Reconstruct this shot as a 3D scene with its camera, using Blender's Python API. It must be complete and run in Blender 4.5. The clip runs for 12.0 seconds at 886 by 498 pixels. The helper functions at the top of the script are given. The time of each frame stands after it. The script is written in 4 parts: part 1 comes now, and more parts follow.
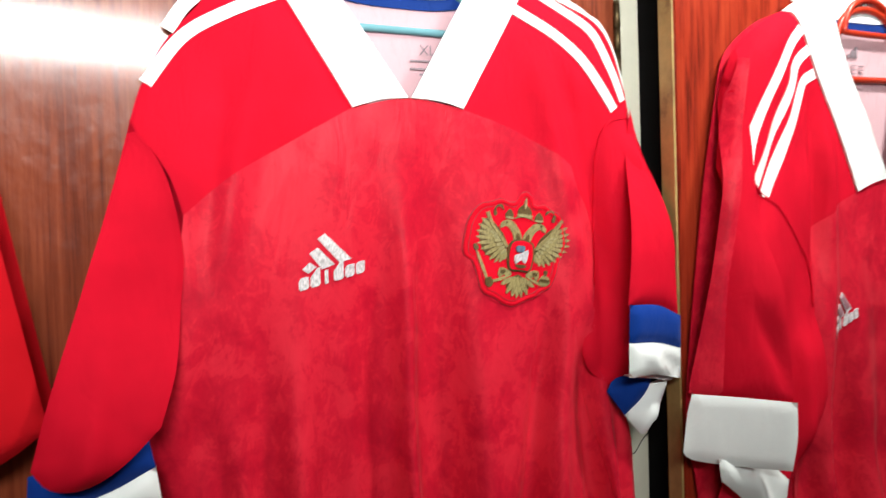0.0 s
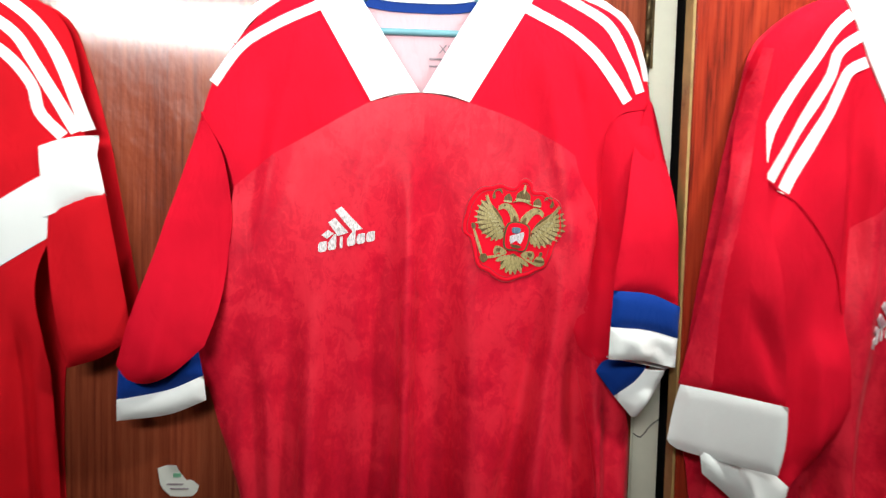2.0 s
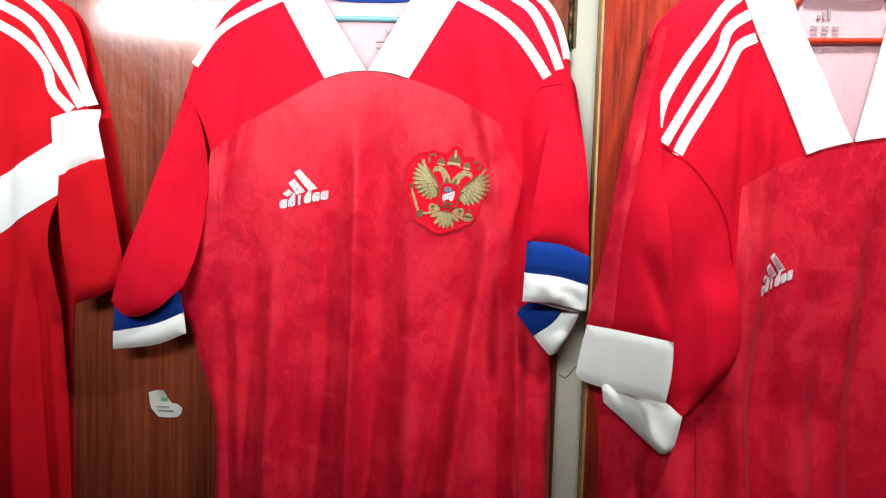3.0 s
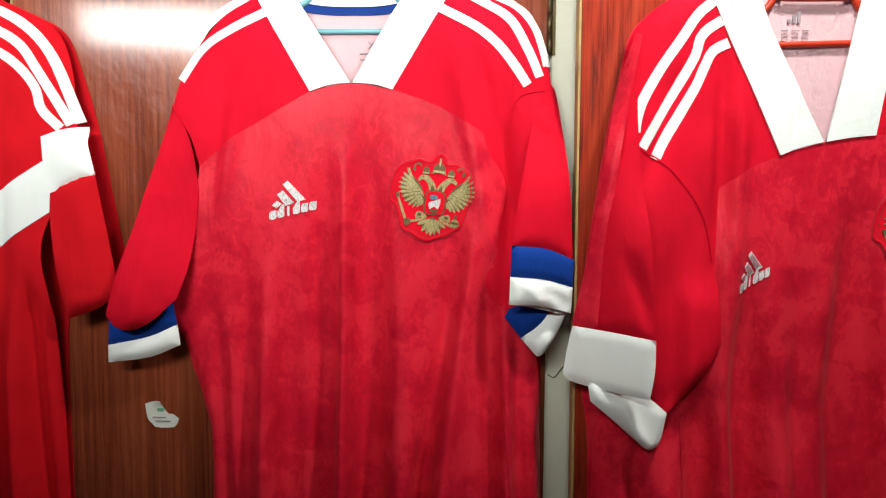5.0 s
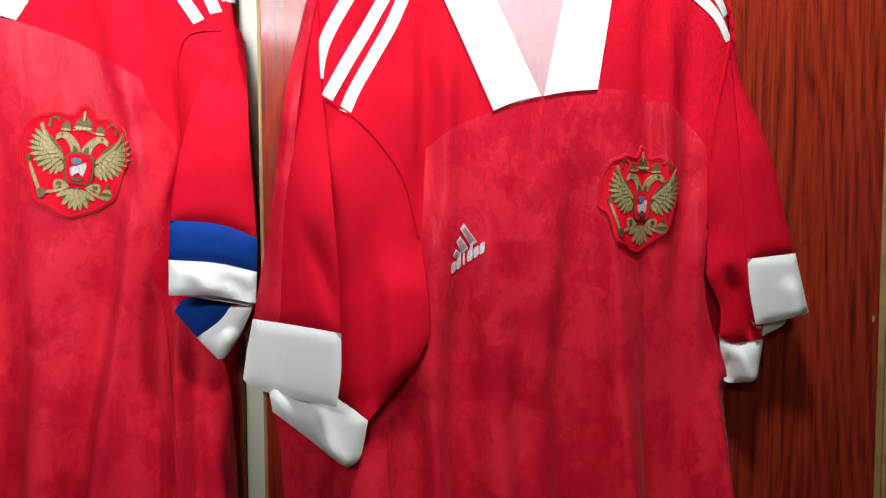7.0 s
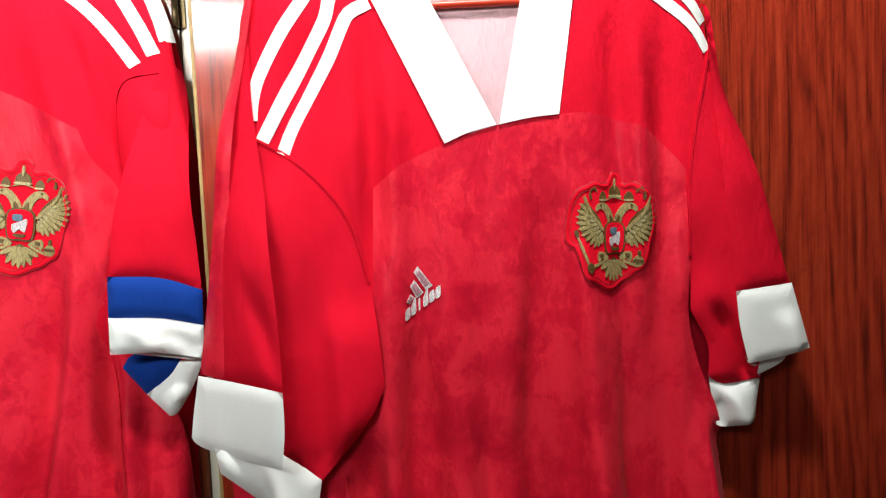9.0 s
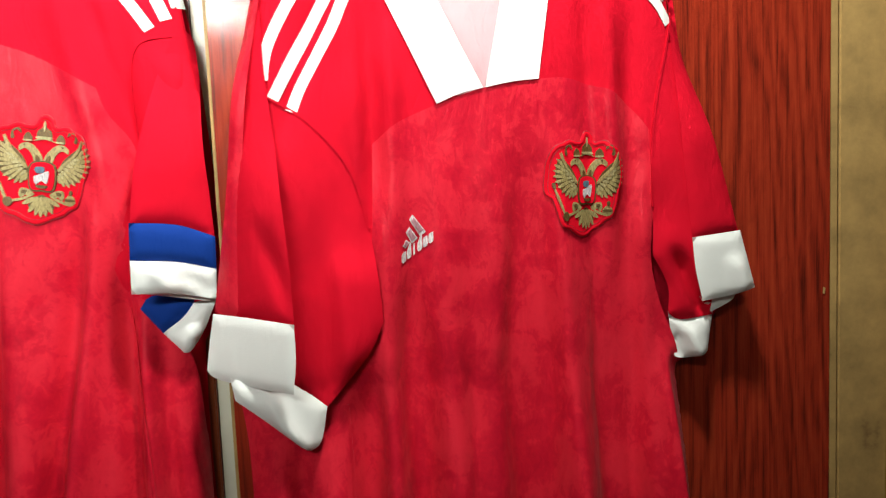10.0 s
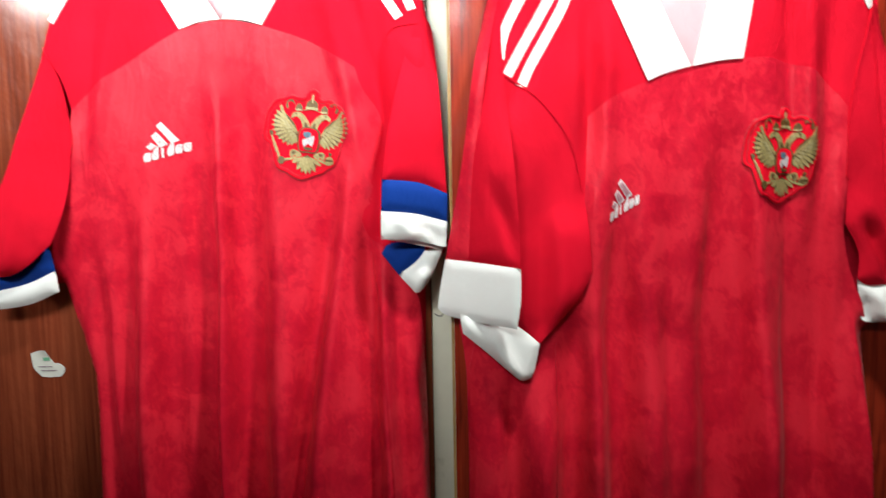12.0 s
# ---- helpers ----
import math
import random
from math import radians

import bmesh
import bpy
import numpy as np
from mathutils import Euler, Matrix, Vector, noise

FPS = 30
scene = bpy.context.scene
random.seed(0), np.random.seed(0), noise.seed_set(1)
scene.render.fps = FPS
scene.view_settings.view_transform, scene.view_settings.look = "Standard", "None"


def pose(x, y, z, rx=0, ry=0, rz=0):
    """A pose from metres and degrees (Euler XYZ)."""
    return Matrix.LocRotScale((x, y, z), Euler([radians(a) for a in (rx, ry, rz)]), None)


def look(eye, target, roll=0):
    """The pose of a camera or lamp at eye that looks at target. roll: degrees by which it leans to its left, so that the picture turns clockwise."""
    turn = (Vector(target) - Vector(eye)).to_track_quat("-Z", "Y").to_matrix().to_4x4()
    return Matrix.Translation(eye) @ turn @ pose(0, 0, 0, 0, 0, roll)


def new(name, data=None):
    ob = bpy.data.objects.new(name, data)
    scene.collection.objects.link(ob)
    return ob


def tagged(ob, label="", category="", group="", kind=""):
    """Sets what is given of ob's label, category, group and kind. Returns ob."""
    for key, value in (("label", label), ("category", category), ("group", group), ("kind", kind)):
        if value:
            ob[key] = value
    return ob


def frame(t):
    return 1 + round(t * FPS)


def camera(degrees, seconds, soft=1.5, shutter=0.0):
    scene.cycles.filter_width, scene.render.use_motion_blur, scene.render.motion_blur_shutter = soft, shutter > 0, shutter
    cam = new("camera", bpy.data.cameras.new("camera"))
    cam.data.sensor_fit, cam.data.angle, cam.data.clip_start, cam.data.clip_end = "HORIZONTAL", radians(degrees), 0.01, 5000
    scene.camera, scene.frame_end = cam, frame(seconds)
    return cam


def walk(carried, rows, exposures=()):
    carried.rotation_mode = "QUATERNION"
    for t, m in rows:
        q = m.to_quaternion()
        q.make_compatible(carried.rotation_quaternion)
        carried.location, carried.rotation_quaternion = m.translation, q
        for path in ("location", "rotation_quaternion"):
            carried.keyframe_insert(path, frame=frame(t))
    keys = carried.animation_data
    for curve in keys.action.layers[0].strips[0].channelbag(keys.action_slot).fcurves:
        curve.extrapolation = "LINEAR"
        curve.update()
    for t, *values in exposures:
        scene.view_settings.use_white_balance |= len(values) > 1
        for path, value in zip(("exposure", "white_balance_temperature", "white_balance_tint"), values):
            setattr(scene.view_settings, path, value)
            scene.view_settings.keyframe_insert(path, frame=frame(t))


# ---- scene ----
from mathutils.geometry import delaunay_2d_cdt

cam = camera(68.4, 12.0, soft=1.2, shutter=0.4)
PATH = [
    (0, (-0.064, 0.045, 1.515), (0.644, 1.915, 1.471), -1.8),
    (0.5, (-0.039, 0.031, 1.485), (0.466, 1.966, 1.433), -1.2),
    (1, (-0.01, 0.076, 1.48), (0.376, 2.038, 1.449), 1.2),
    (1.5, (0.163, 0.045, 1.476), (0.153, 2.043, 1.388), 1.7),
    (2, (0.157, -0.1, 1.516), (0.233, 1.895, 1.404), 1.5),
    (2.5, (0.185, -0.21, 1.498), (0.104, 1.787, 1.413), 0.9),
    (3, (0.308, -0.225, 1.465), (0.232, 1.77, 1.351), 1.8),
    (5, (0.315, -0.245, 1.48), (0.264, 1.751, 1.357), 0.3),
    (5.5, (0.338, -0.231, 1.478), (0.368, 1.768, 1.412), 0.1),
    (6, (0.495, -0.204, 1.478), (0.69, 1.781, 1.34), -0.3),
    (6.5, (0.617, -0.18, 1.483), (0.775, 1.808, 1.328), -2.1),
    (7, (0.575, -0.091, 1.434), (0.871, 1.884, 1.331), -0.2),
    (9, (0.685, -0.049, 1.483), (0.837, 1.942, 1.365), -2.6),
    (9.5, (0.662, -0.066, 1.445), (0.824, 1.919, 1.269), -1.3),
    (10, (0.644, -0.129, 1.445), (0.901, 1.848, 1.283), -2.5),
    (10.5, (0.619, -0.193, 1.424), (0.809, 1.787, 1.216), -1.8),
    (11, (0.615, -0.267, 1.395), (0.58, 1.724, 1.212), -1.1),
    (11.5, (0.519, -0.25, 1.367), (0.609, 1.739, 1.18), -2.3),
    (12, (0.483, -0.238, 1.409), (0.451, 1.754, 1.24), -1.0),
]
EXPOSURES = [(0.0, -0.28, 6500, 10), (1.0, -0.28, 6500, 10), (2.0, -0.24, 6450, 10), (2.5, -0.12, 6350, 12), (5.0, -0.38, 6600, 8), (6.0, -0.42, 6400, 10), (6.5, -0.38, 6400, 12), (7.0, -0.22, 6250, 12), (9.0, -0.03, 6500, 10), (10.1, 0.10, 6750, 8),
             (10.5, 0.22, 5950, 14), (10.8, 0.17, 5250, 18), (11.0, 0.17, 5250, 18), (11.3, 0.2, 6100, 13), (11.5, 0.22, 6450, 10), (12.0, 0.15, 6450, 10)]
walk(cam, [(t, look(eye, target, roll)) for t, eye, target, roll in PATH], EXPOSURES)

# ---- light: one fluorescent tube on the wall behind, an added lamp, a dim room ----
world = bpy.data.worlds.new("room_air")
scene.world = world
world.use_nodes = True
world.node_tree.nodes["Background"].inputs[0].default_value = (0.9, 0.95, 1.0, 1)
world.node_tree.nodes["Background"].inputs[1].default_value = 0.02

TUBE = (-0.22, -0.66, 2.09)
tube_light = bpy.data.lights.new("tube_light", "AREA")
tube_light.shape, tube_light.size, tube_light.size_y = "RECTANGLE", 1.50, 0.11
tube_light.energy, tube_light.color, tube_light.spread = 9.0, (0.98, 1.0, 0.96), radians(66)
tube_ob = new("tube_light", tube_light)
tube_ob.matrix_world = look((TUBE[0], TUBE[1] + 0.05, TUBE[2]), (TUBE[0] + 0.3, 0.7, 1.84))

# invented overhead lamp, added so that brightness falls off steeply downwards
ADDED_LAMP = (0.78, 0.28, 2.32)
added_light = bpy.data.lights.new("added_overhead_light", "POINT")
added_light.energy, added_light.color, added_light.shadow_soft_size = 50.0, (0.98, 1.0, 0.94), 0.05
added_light_ob = new("added_overhead_light", added_light)
added_light_ob.location = ADDED_LAMP


# ---- materials ----
def material(name, rough=0.6, metal=0.0):
    m = bpy.data.materials.new(name)
    m.use_nodes = True
    n = m.node_tree.nodes
    b = n["Principled BSDF"]
    b.inputs["Roughness"].default_value, b.inputs["Metallic"].default_value = rough, metal
    return m, n, m.node_tree.links, b


def ramp(n, stops):
    r = n.new("ShaderNodeValToRGB")
    while len(r.color_ramp.elements) < len(stops):
        r.color_ramp.elements.new(0.5)
    for e, (p, c) in zip(r.color_ramp.elements, stops):
        e.position, e.color = p, (*c, 1)
    return r


def coords(n, l, scale=(1, 1, 1)):
    tc, mp = n.new("ShaderNodeTexCoord"), n.new("ShaderNodeMapping")
    mp.inputs["Scale"].default_value = scale
    l.new(tc.outputs["Object"], mp.inputs["Vector"])
    return mp.outputs["Vector"]


def noise_tex(n, l, vec, scale, detail=4, rough=0.55, distort=0.0):
    t = n.new("ShaderNodeTexNoise")
    t.inputs["Scale"].default_value, t.inputs["Detail"].default_value = scale, detail
    t.inputs["Roughness"].default_value, t.inputs["Distortion"].default_value = rough, distort
    l.new(vec, t.inputs["Vector"])
    return t


def bump(n, l, b, height, strength, dist, before=None):
    k = n.new("ShaderNodeBump")
    k.inputs["Strength"].default_value, k.inputs["Distance"].default_value = strength, dist
    l.new(height, k.inputs["Height"])
    if before:
        l.new(before.outputs["Normal"], k.inputs["Normal"])
    l.new(k.outputs["Normal"], b.inputs["Normal"])
    return k


def knit(name, colour, rough=0.7, sheen=0.25, vary=0.12, weave=1400, crease=0.6):
    """Jersey cloth: soft colour drift, small creases and a fine knit."""
    m, n, l, b = material(name, rough)
    v = coords(n, l)
    big = noise_tex(n, l, v, 9, 3)
    lo, hi = [c * (1 - vary) for c in colour], [min(1, c * (1 + vary)) for c in colour]
    r = ramp(n, [(0.3, lo), (0.7, hi)])
    l.new(big.outputs["Fac"], r.inputs["Fac"])
    l.new(r.outputs["Color"], b.inputs["Base Color"])
    b.inputs["Sheen Weight"].default_value, b.inputs["Sheen Roughness"].default_value = sheen, 0.4
    b.inputs["Specular IOR Level"].default_value = 0.06
    cr = noise_tex(n, l, coords(n, l, (1, 1, 0.45)), 38, 3, 0.5, 0.6)
    k = bump(n, l, b, cr.outputs["Fac"], crease, 0.004)
    w = noise_tex(n, l, coords(n, l, (1, 1, 1.6)), weave, 1)
    bump(n, l, b, w.outputs["Fac"], 0.25, 0.0006, k)
    return m


def marbled(name):
    """Satin jersey with a blotched brush-stroke print in three reds."""
    m, n, l, b = material(name, 0.40)
    warp = noise_tex(n, l, coords(n, l, (1.0, 1.0, 1.3)), 26.0, 4, 0.6)
    off = n.new("ShaderNodeVectorMath")
    off.operation, off.inputs[1].default_value = "MULTIPLY_ADD", (0.055, 0.055, 0.055)
    l.new(warp.outputs["Color"], off.inputs[0])
    l.new(coords(n, l), off.inputs[2])
    patch = noise_tex(n, l, off.outputs["Vector"], 15.0, 4, 0.55, 0.6)
    stroke = noise_tex(n, l, coords(n, l, (1.0, 1.0, 0.55)), 62.0, 5, 0.7, 1.6)
    mix = n.new("ShaderNodeMix")
    mix.inputs["Factor"].default_value = 0.36
    l.new(patch.outputs["Fac"], mix.inputs[2])
    l.new(stroke.outputs["Fac"], mix.inputs[3])
    r = ramp(n, [(0.35, (0.50, 0.006, 0.025)), (0.43, (0.57, 0.008, 0.029)), (0.475, (0.62, 0.010, 0.032)), (0.50, (0.63, 0.011, 0.033)), (0.52, (0.69, 0.016, 0.039)), (0.61, (0.74, 0.021, 0.045))])
    l.new(mix.outputs[0], r.inputs["Fac"])
    l.new(r.outputs["Color"], b.inputs["Base Color"])
    b.inputs["Sheen Weight"].default_value, b.inputs["Sheen Roughness"].default_value = 0.03, 0.4
    b.inputs["Specular IOR Level"].default_value = 0.12
    cr = noise_tex(n, l, coords(n, l, (1, 1, 0.4)), 30, 4, 0.5, 0.8)
    k = bump(n, l, b, cr.outputs["Fac"], 0.65, 0.004)
    w = noise_tex(n, l, coords(n, l, (1, 1, 2.0)), 1500, 1)
    bump(n, l, b, w.outputs["Fac"], 0.2, 0.0006, k)
    return m


def veneer(name, dark, mid, light, rough, figure, shift, share, heart=None):
    """Varnished wood veneer, grain upright, with slow figure and a rippled lacquer; heart: where nested arches of grain stand."""
    m, n, l, b = material(name, rough)

    def math_node(kind, p, q=None, r=None):
        k = n.new("ShaderNodeMath")
        k.operation = kind
        for i, v in enumerate((p, q, r)):
            if v is None:
                continue
            if isinstance(v, (int, float)):
                k.inputs[i].default_value = v
            else:
                l.new(v, k.inputs[i])
        return k.outputs[0]
    v = coords(n, l, (1.0, 1.0, 0.022))
    off = n.new("ShaderNodeVectorMath")
    off.operation = "ADD"
    off.inputs[1].default_value = shift
    l.new(v, off.inputs[0])
    fine = noise_tex(n, l, off.outputs["Vector"], 150, 9, 0.75, 0.4)
    if heart is None:
        warp = noise_tex(n, l, coords(n, l, (1.0, 1.0, 0.16)), 3.4, 1, 0.4, 0.0)
        rings = math_node("MULTIPLY", warp.outputs["Fac"], figure)
        bands = math_node("PINGPONG", rings, 0.5)
    else:
        sep = n.new("ShaderNodeSeparateXYZ")
        l.new(coords(n, l), sep.inputs[0])
        sway = noise_tex(n, l, coords(n, l, (1.0, 1.0, 0.30)), 5.0, 3, 0.5)
        x = math_node("MULTIPLY_ADD", sway.outputs["Fac"], 0.07, sep.outputs["X"])
        x = math_node("SUBTRACT", x, heart + 0.035)
        x = math_node("SQRT", math_node("MULTIPLY_ADD", x, x, 0.00012))
        rings = math_node("MULTIPLY_ADD", sep.outputs["Z"], figure * 0.24, math_node("MULTIPLY", math_node("POWER", x, 0.8), figure * 1.9))
        rough_edge = noise_tex(n, l, coords(n, l, (1.0, 1.0, 0.09)), 46, 4, 0.6)
        rings = math_node("MULTIPLY_ADD", rough_edge.outputs["Fac"], 1.8, rings)
        bands = math_node("PINGPONG", rings, 0.5)
    mix = n.new("ShaderNodeMix")
    mix.inputs["Factor"].default_value = share
    l.new(fine.outputs["Fac"], mix.inputs[2])
    l.new(bands, mix.inputs[3])
    r = ramp(n, [(0.32, dark), (0.43, mid), (0.58, light)])
    l.new(mix.outputs[0], r.inputs["Fac"])
    l.new(r.outputs["Color"], b.inputs["Base Color"])
    b.inputs["Coat Weight"].default_value, b.inputs["Coat Roughness"].default_value = 0.55, 0.13
    b.inputs["Specular IOR Level"].default_value = 0.12
    wav = noise_tex(n, l, coords(n, l, (1.0, 1.0, 0.6)), 17, 4, 0.55)
    k = bump(n, l, b, wav.outputs["Fac"], 0.42, 0.012)
    peel = noise_tex(n, l, coords(n, l, (1.0, 1.0, 0.7)), 120, 3, 0.6)
    k = bump(n, l, b, peel.outputs["Fac"], 0.30, 0.0012, k)
    bump(n, l, b, fine.outputs["Fac"], 0.10, 0.0012, k)
    return m


def painted(name, colour, rough=0.5, vary=0.12, dirt=None, metal=0.0, scale=8.0):
    m, n, l, b = material(name, rough, metal)
    t = noise_tex(n, l, coords(n, l), scale, 6, 0.65)
    lo, hi = [c * (1 - vary) for c in colour], [min(1, c * (1 + vary)) for c in colour]
    stops = [(0.35, lo), (0.65, hi)]
    if dirt:
        stops = [(0.30, dirt)] + [(0.40, lo), (0.65, hi)]
    r = ramp(n, stops)
    l.new(t.outputs["Fac"], r.inputs["Fac"])
    l.new(r.outputs["Color"], b.inputs["Base Color"])
    f = noise_tex(n, l, coords(n, l), 130, 3)
    bump(n, l, b, f.outputs["Fac"], 0.15, 0.002)
    return m


def thread(name, colour, rough=0.45, metal=0.0, scale=700.0):
    """Satin-stitched embroidery thread."""
    m, n, l, b = material(name, rough, metal)
    t = noise_tex(n, l, coords(n, l, (1.0, 1.0, 0.35)), scale, 2)
    r = ramp(n, [(0.35, [c * 0.55 for c in colour]), (0.6, colour)])
    l.new(t.outputs["Fac"], r.inputs["Fac"])
    l.new(r.outputs["Color"], b.inputs["Base Color"])
    bump(n, l, b, t.outputs["Fac"], 0.6, 0.001)
    return m


RED = knit("red_jersey", (0.65, 0.0055, 0.024), 0.8, 0.0)
RED_OLD = knit("scarlet_jersey", (0.60, 0.007, 0.015), 0.8, 0.0)
PRINT = marbled("marbled_red_satin")
WHITE = knit("white_rib", (0.86, 0.89, 0.88), 0.8, 0.1, 0.03, 900, 0.2)
BLUE = knit("blue_jersey", (0.006, 0.040, 0.26), 0.7, 0.1)
NAVY = knit("navy_tape", (0.008, 0.035, 0.20), 0.6, 0.1)
PINK = knit("pale_pink_lining", (0.64, 0.41, 0.45), 0.75, 0.1, 0.05)
INK = painted("grey_ink", (0.30, 0.24, 0.27), 0.7)
GOLD = thread("gold_thread", (0.42, 0.34, 0.14), 0.42, 0.15)
GOLD_PALE = thread("pale_gold_thread", (0.48, 0.41, 0.20), 0.42, 0.15)
GOLD_DARK = thread("dark_gold_thread", (0.15, 0.09, 0.025), 0.45, 0.2)
PATCH_RED = knit("red_patch_twill", (0.74, 0.005, 0.022), 0.7, 0.0, 0.06, 900, 0.1)
EDGE_RED = thread("crimson_edge_stitch", (0.50, 0.005, 0.020), 0.5)
SILVER = thread("pale_thread", (0.72, 0.66, 0.70), 0.5)
STEEL_BLUE = thread("slate_thread", (0.12, 0.22, 0.32), 0.5)
LOGO_WHITE = thread("white_thread", (0.82, 0.76, 0.78), 0.5)
LOGO_FILL = thread("rose_grey_thread", (0.52, 0.26, 0.31), 0.5)
HEART = 1.165 - 0.88
WOOD_BROWN = veneer("walnut_veneer", (0.125, 0.022, 0.010), (0.22, 0.044, 0.018), (0.30, 0.072, 0.030), 0.32, 5.0, (0.0, 0.0, 0.0), 0.22)
WOOD_RED = veneer("mahogany_veneer", (0.11, 0.011, 0.005), (0.30, 0.025, 0.010), (0.40, 0.045, 0.016), 0.36, 20.0, (3.1, 0.0, 1.7), 0.24, HEART)
TAN = painted("raw_tan_board", (0.44, 0.28, 0.10), 0.6, 0.2, (0.20, 0.11, 0.04), 0.0, 14.0)
OCHRE = painted("ochre_varnish", (0.42, 0.24, 0.025), 0.35, 0.18)
CREAM = painted("cream_gloss_paint", (0.74, 0.73, 0.60), 0.35, 0.05, (0.46, 0.45, 0.34))
# near-black: paints in the shade of gaps and recesses; also colours the crack
DARK = painted("shade_and_crack_black", (0.012, 0.010, 0.009), 0.9)
PLASTER = painted("dull_plaster", (0.10, 0.09, 0.075), 0.85, 0.06)
FLOORING = painted("brown_floor", (0.07, 0.035, 0.018), 0.45, 0.3)
BRASS = painted("aged_brass", (0.14, 0.10, 0.05), 0.5, 0.3, (0.06, 0.04, 0.02), 0.9, 60)
PAPER = painted("torn_paper", (0.72, 0.74, 0.68), 0.75, 0.06, None, 0.0, 30)
PAPER_GREEN = painted("green_print", (0.16, 0.42, 0.26), 0.7)
PLASTIC_AQUA = painted("aqua_plastic", (0.16, 0.38, 0.44), 0.35, 0.06)
PLASTIC_TEAL = painted("teal_plastic", (0.02, 0.17, 0.28), 0.35, 0.06)
PLASTIC_RED = painted("red_plastic", (0.52, 0.035, 0.012), 0.35, 0.06)
METAL = painted("steel_nail", (0.4, 0.4, 0.4), 0.35, 0.1, None, 0.9)
LAMP_WHITE = painted("white_enamel", (0.8, 0.8, 0.78), 0.4, 0.03)


# ---- modelling helpers ----
def mesh_part(name, verts, faces, mat, parent=None, label="", origin=(0, 0, 0), smooth=True):
    me = bpy.data.meshes.new(name)
    o = Vector(origin)
    me.from_pydata([tuple(Vector(v) - o) for v in verts], [], faces)
    me.materials.append(mat)
    if smooth:
        me.polygons.foreach_set("use_smooth", [True] * len(me.polygons))
    me.update()
    ob = new(name, me)
    if parent:
        ob.parent = parent
    if label:
        ob["label"] = label
    return ob


def part(name, bm, mat, parent=None, label=""):
    bmesh.ops.recalc_face_normals(bm, faces=bm.faces)
    me = bpy.data.meshes.new(name)
    bm.to_mesh(me)
    bm.free()
    me.materials.append(mat)
    ob = new(name, me)
    if parent:
        ob.parent = parent
    if label:
        ob["label"] = label
    return ob


def box(x0, x1, y0, y1, z0, z1, bevel=0.0, bm=None):
    bm = bm or bmesh.new()
    r = bmesh.ops.create_cube(bm, size=1)
    for v in r["verts"]:
        v.co = Vector(((x0 + x1) / 2 + v.co.x * (x1 - x0), (y0 + y1) / 2 + v.co.y * (y1 - y0), (z0 + z1) / 2 + v.co.z * (z1 - z0)))
    if bevel:
        es = list({e for v in r["verts"] for e in v.link_edges})
        bmesh.ops.bevel(bm, geom=es, offset=bevel, segments=2, affect="EDGES")
    return bm


def spline(pts, step=0.006, closed=False):
    """A smooth line through the points, sampled evenly."""
    p = [np.array(q, float) for q in pts]
    n = len(p)
    out = []
    for i in range(n if closed else n - 1):
        a = p[(i - 1) % n] if closed or i else 2 * p[0] - p[1]
        b, c = p[i], p[(i + 1) % n]
        d = p[(i + 2) % n] if closed or i + 2 < n else 2 * p[-1] - p[-2]
        k = max(2, int(np.linalg.norm(c - b) / step))
        for j in range(k):
            t = j / k
            out.append(0.5 * (2 * b + (c - a) * t + (2 * a - 5 * b + 4 * c - d) * t * t + (3 * b - a - 3 * c + d) * t ** 3))
    if not closed:
        out.append(p[-1])
    return [tuple(q) for q in out]


def outline(*sides, step=0.006):
    """A closed outline from smooth sides that meet in corners."""
    out = []
    for s in sides:
        for q in spline(s, step):
            if not out or np.hypot(q[0] - out[-1][0], q[1] - out[-1][1]) > 1e-4:
                out.append(q)
    if np.hypot(out[0][0] - out[-1][0], out[0][1] - out[-1][1]) < 1e-4:
        out.pop()
    return out


def edge_distance(points, poly):
    """How far each point lies from the outline."""
    p, a = np.asarray(points, float), np.asarray(poly, float)
    b = np.roll(a, -1, axis=0)
    ab = b - a
    best = np.full(len(p), 9.0)
    for i in range(len(a)):
        t = np.clip(((p - a[i]) @ ab[i]) / max(ab[i] @ ab[i], 1e-12), 0, 1)
        best = np.minimum(best, np.linalg.norm(p - a[i] - t[:, None] * ab[i], axis=1))
    return best


def inside(points, poly):
    p, a = np.asarray(points, float), np.asarray(poly, float)
    b = np.roll(a, -1, axis=0)
    hit = np.zeros(len(p), bool)
    for (x0, y0), (x1, y1) in zip(a, b):
        if y0 != y1:
            cross = (y0 > p[:, 1]) != (y1 > p[:, 1])
            hit ^= cross & (p[:, 0] < (x1 - x0) * (p[:, 1] - y0) / (y1 - y0) + x0)
    return hit


def fill(poly, step=0.007):
    """Triangles over an outline, with points inside at about that spacing."""
    a = np.array(poly)
    lo, hi = a.min(0), a.max(0)
    gx, gz = np.meshgrid(np.arange(lo[0], hi[0], step), np.arange(lo[1], hi[1], step))
    gx[1::2] += step / 2
    g = np.stack([gx.ravel(), gz.ravel()], 1)
    if len(g):
        g = g[inside(g, poly)]
    if len(g):
        g = g[edge_distance(g, poly) > step * 0.5]
    vs = [Vector(q) for q in poly] + [Vector((float(q[0]), float(q[1]))) for q in g]
    n = len(poly)
    v, e, f, ov, oe, of = delaunay_2d_cdt(vs, [(i, (i + 1) % n) for i in range(n)], [], 1, 1e-6)
    rim = [i for i, o in enumerate(ov) if any(k < n for k in o)]
    return np.array([tuple(q) for q in v]), [tuple(t) for t in f], set(rim)


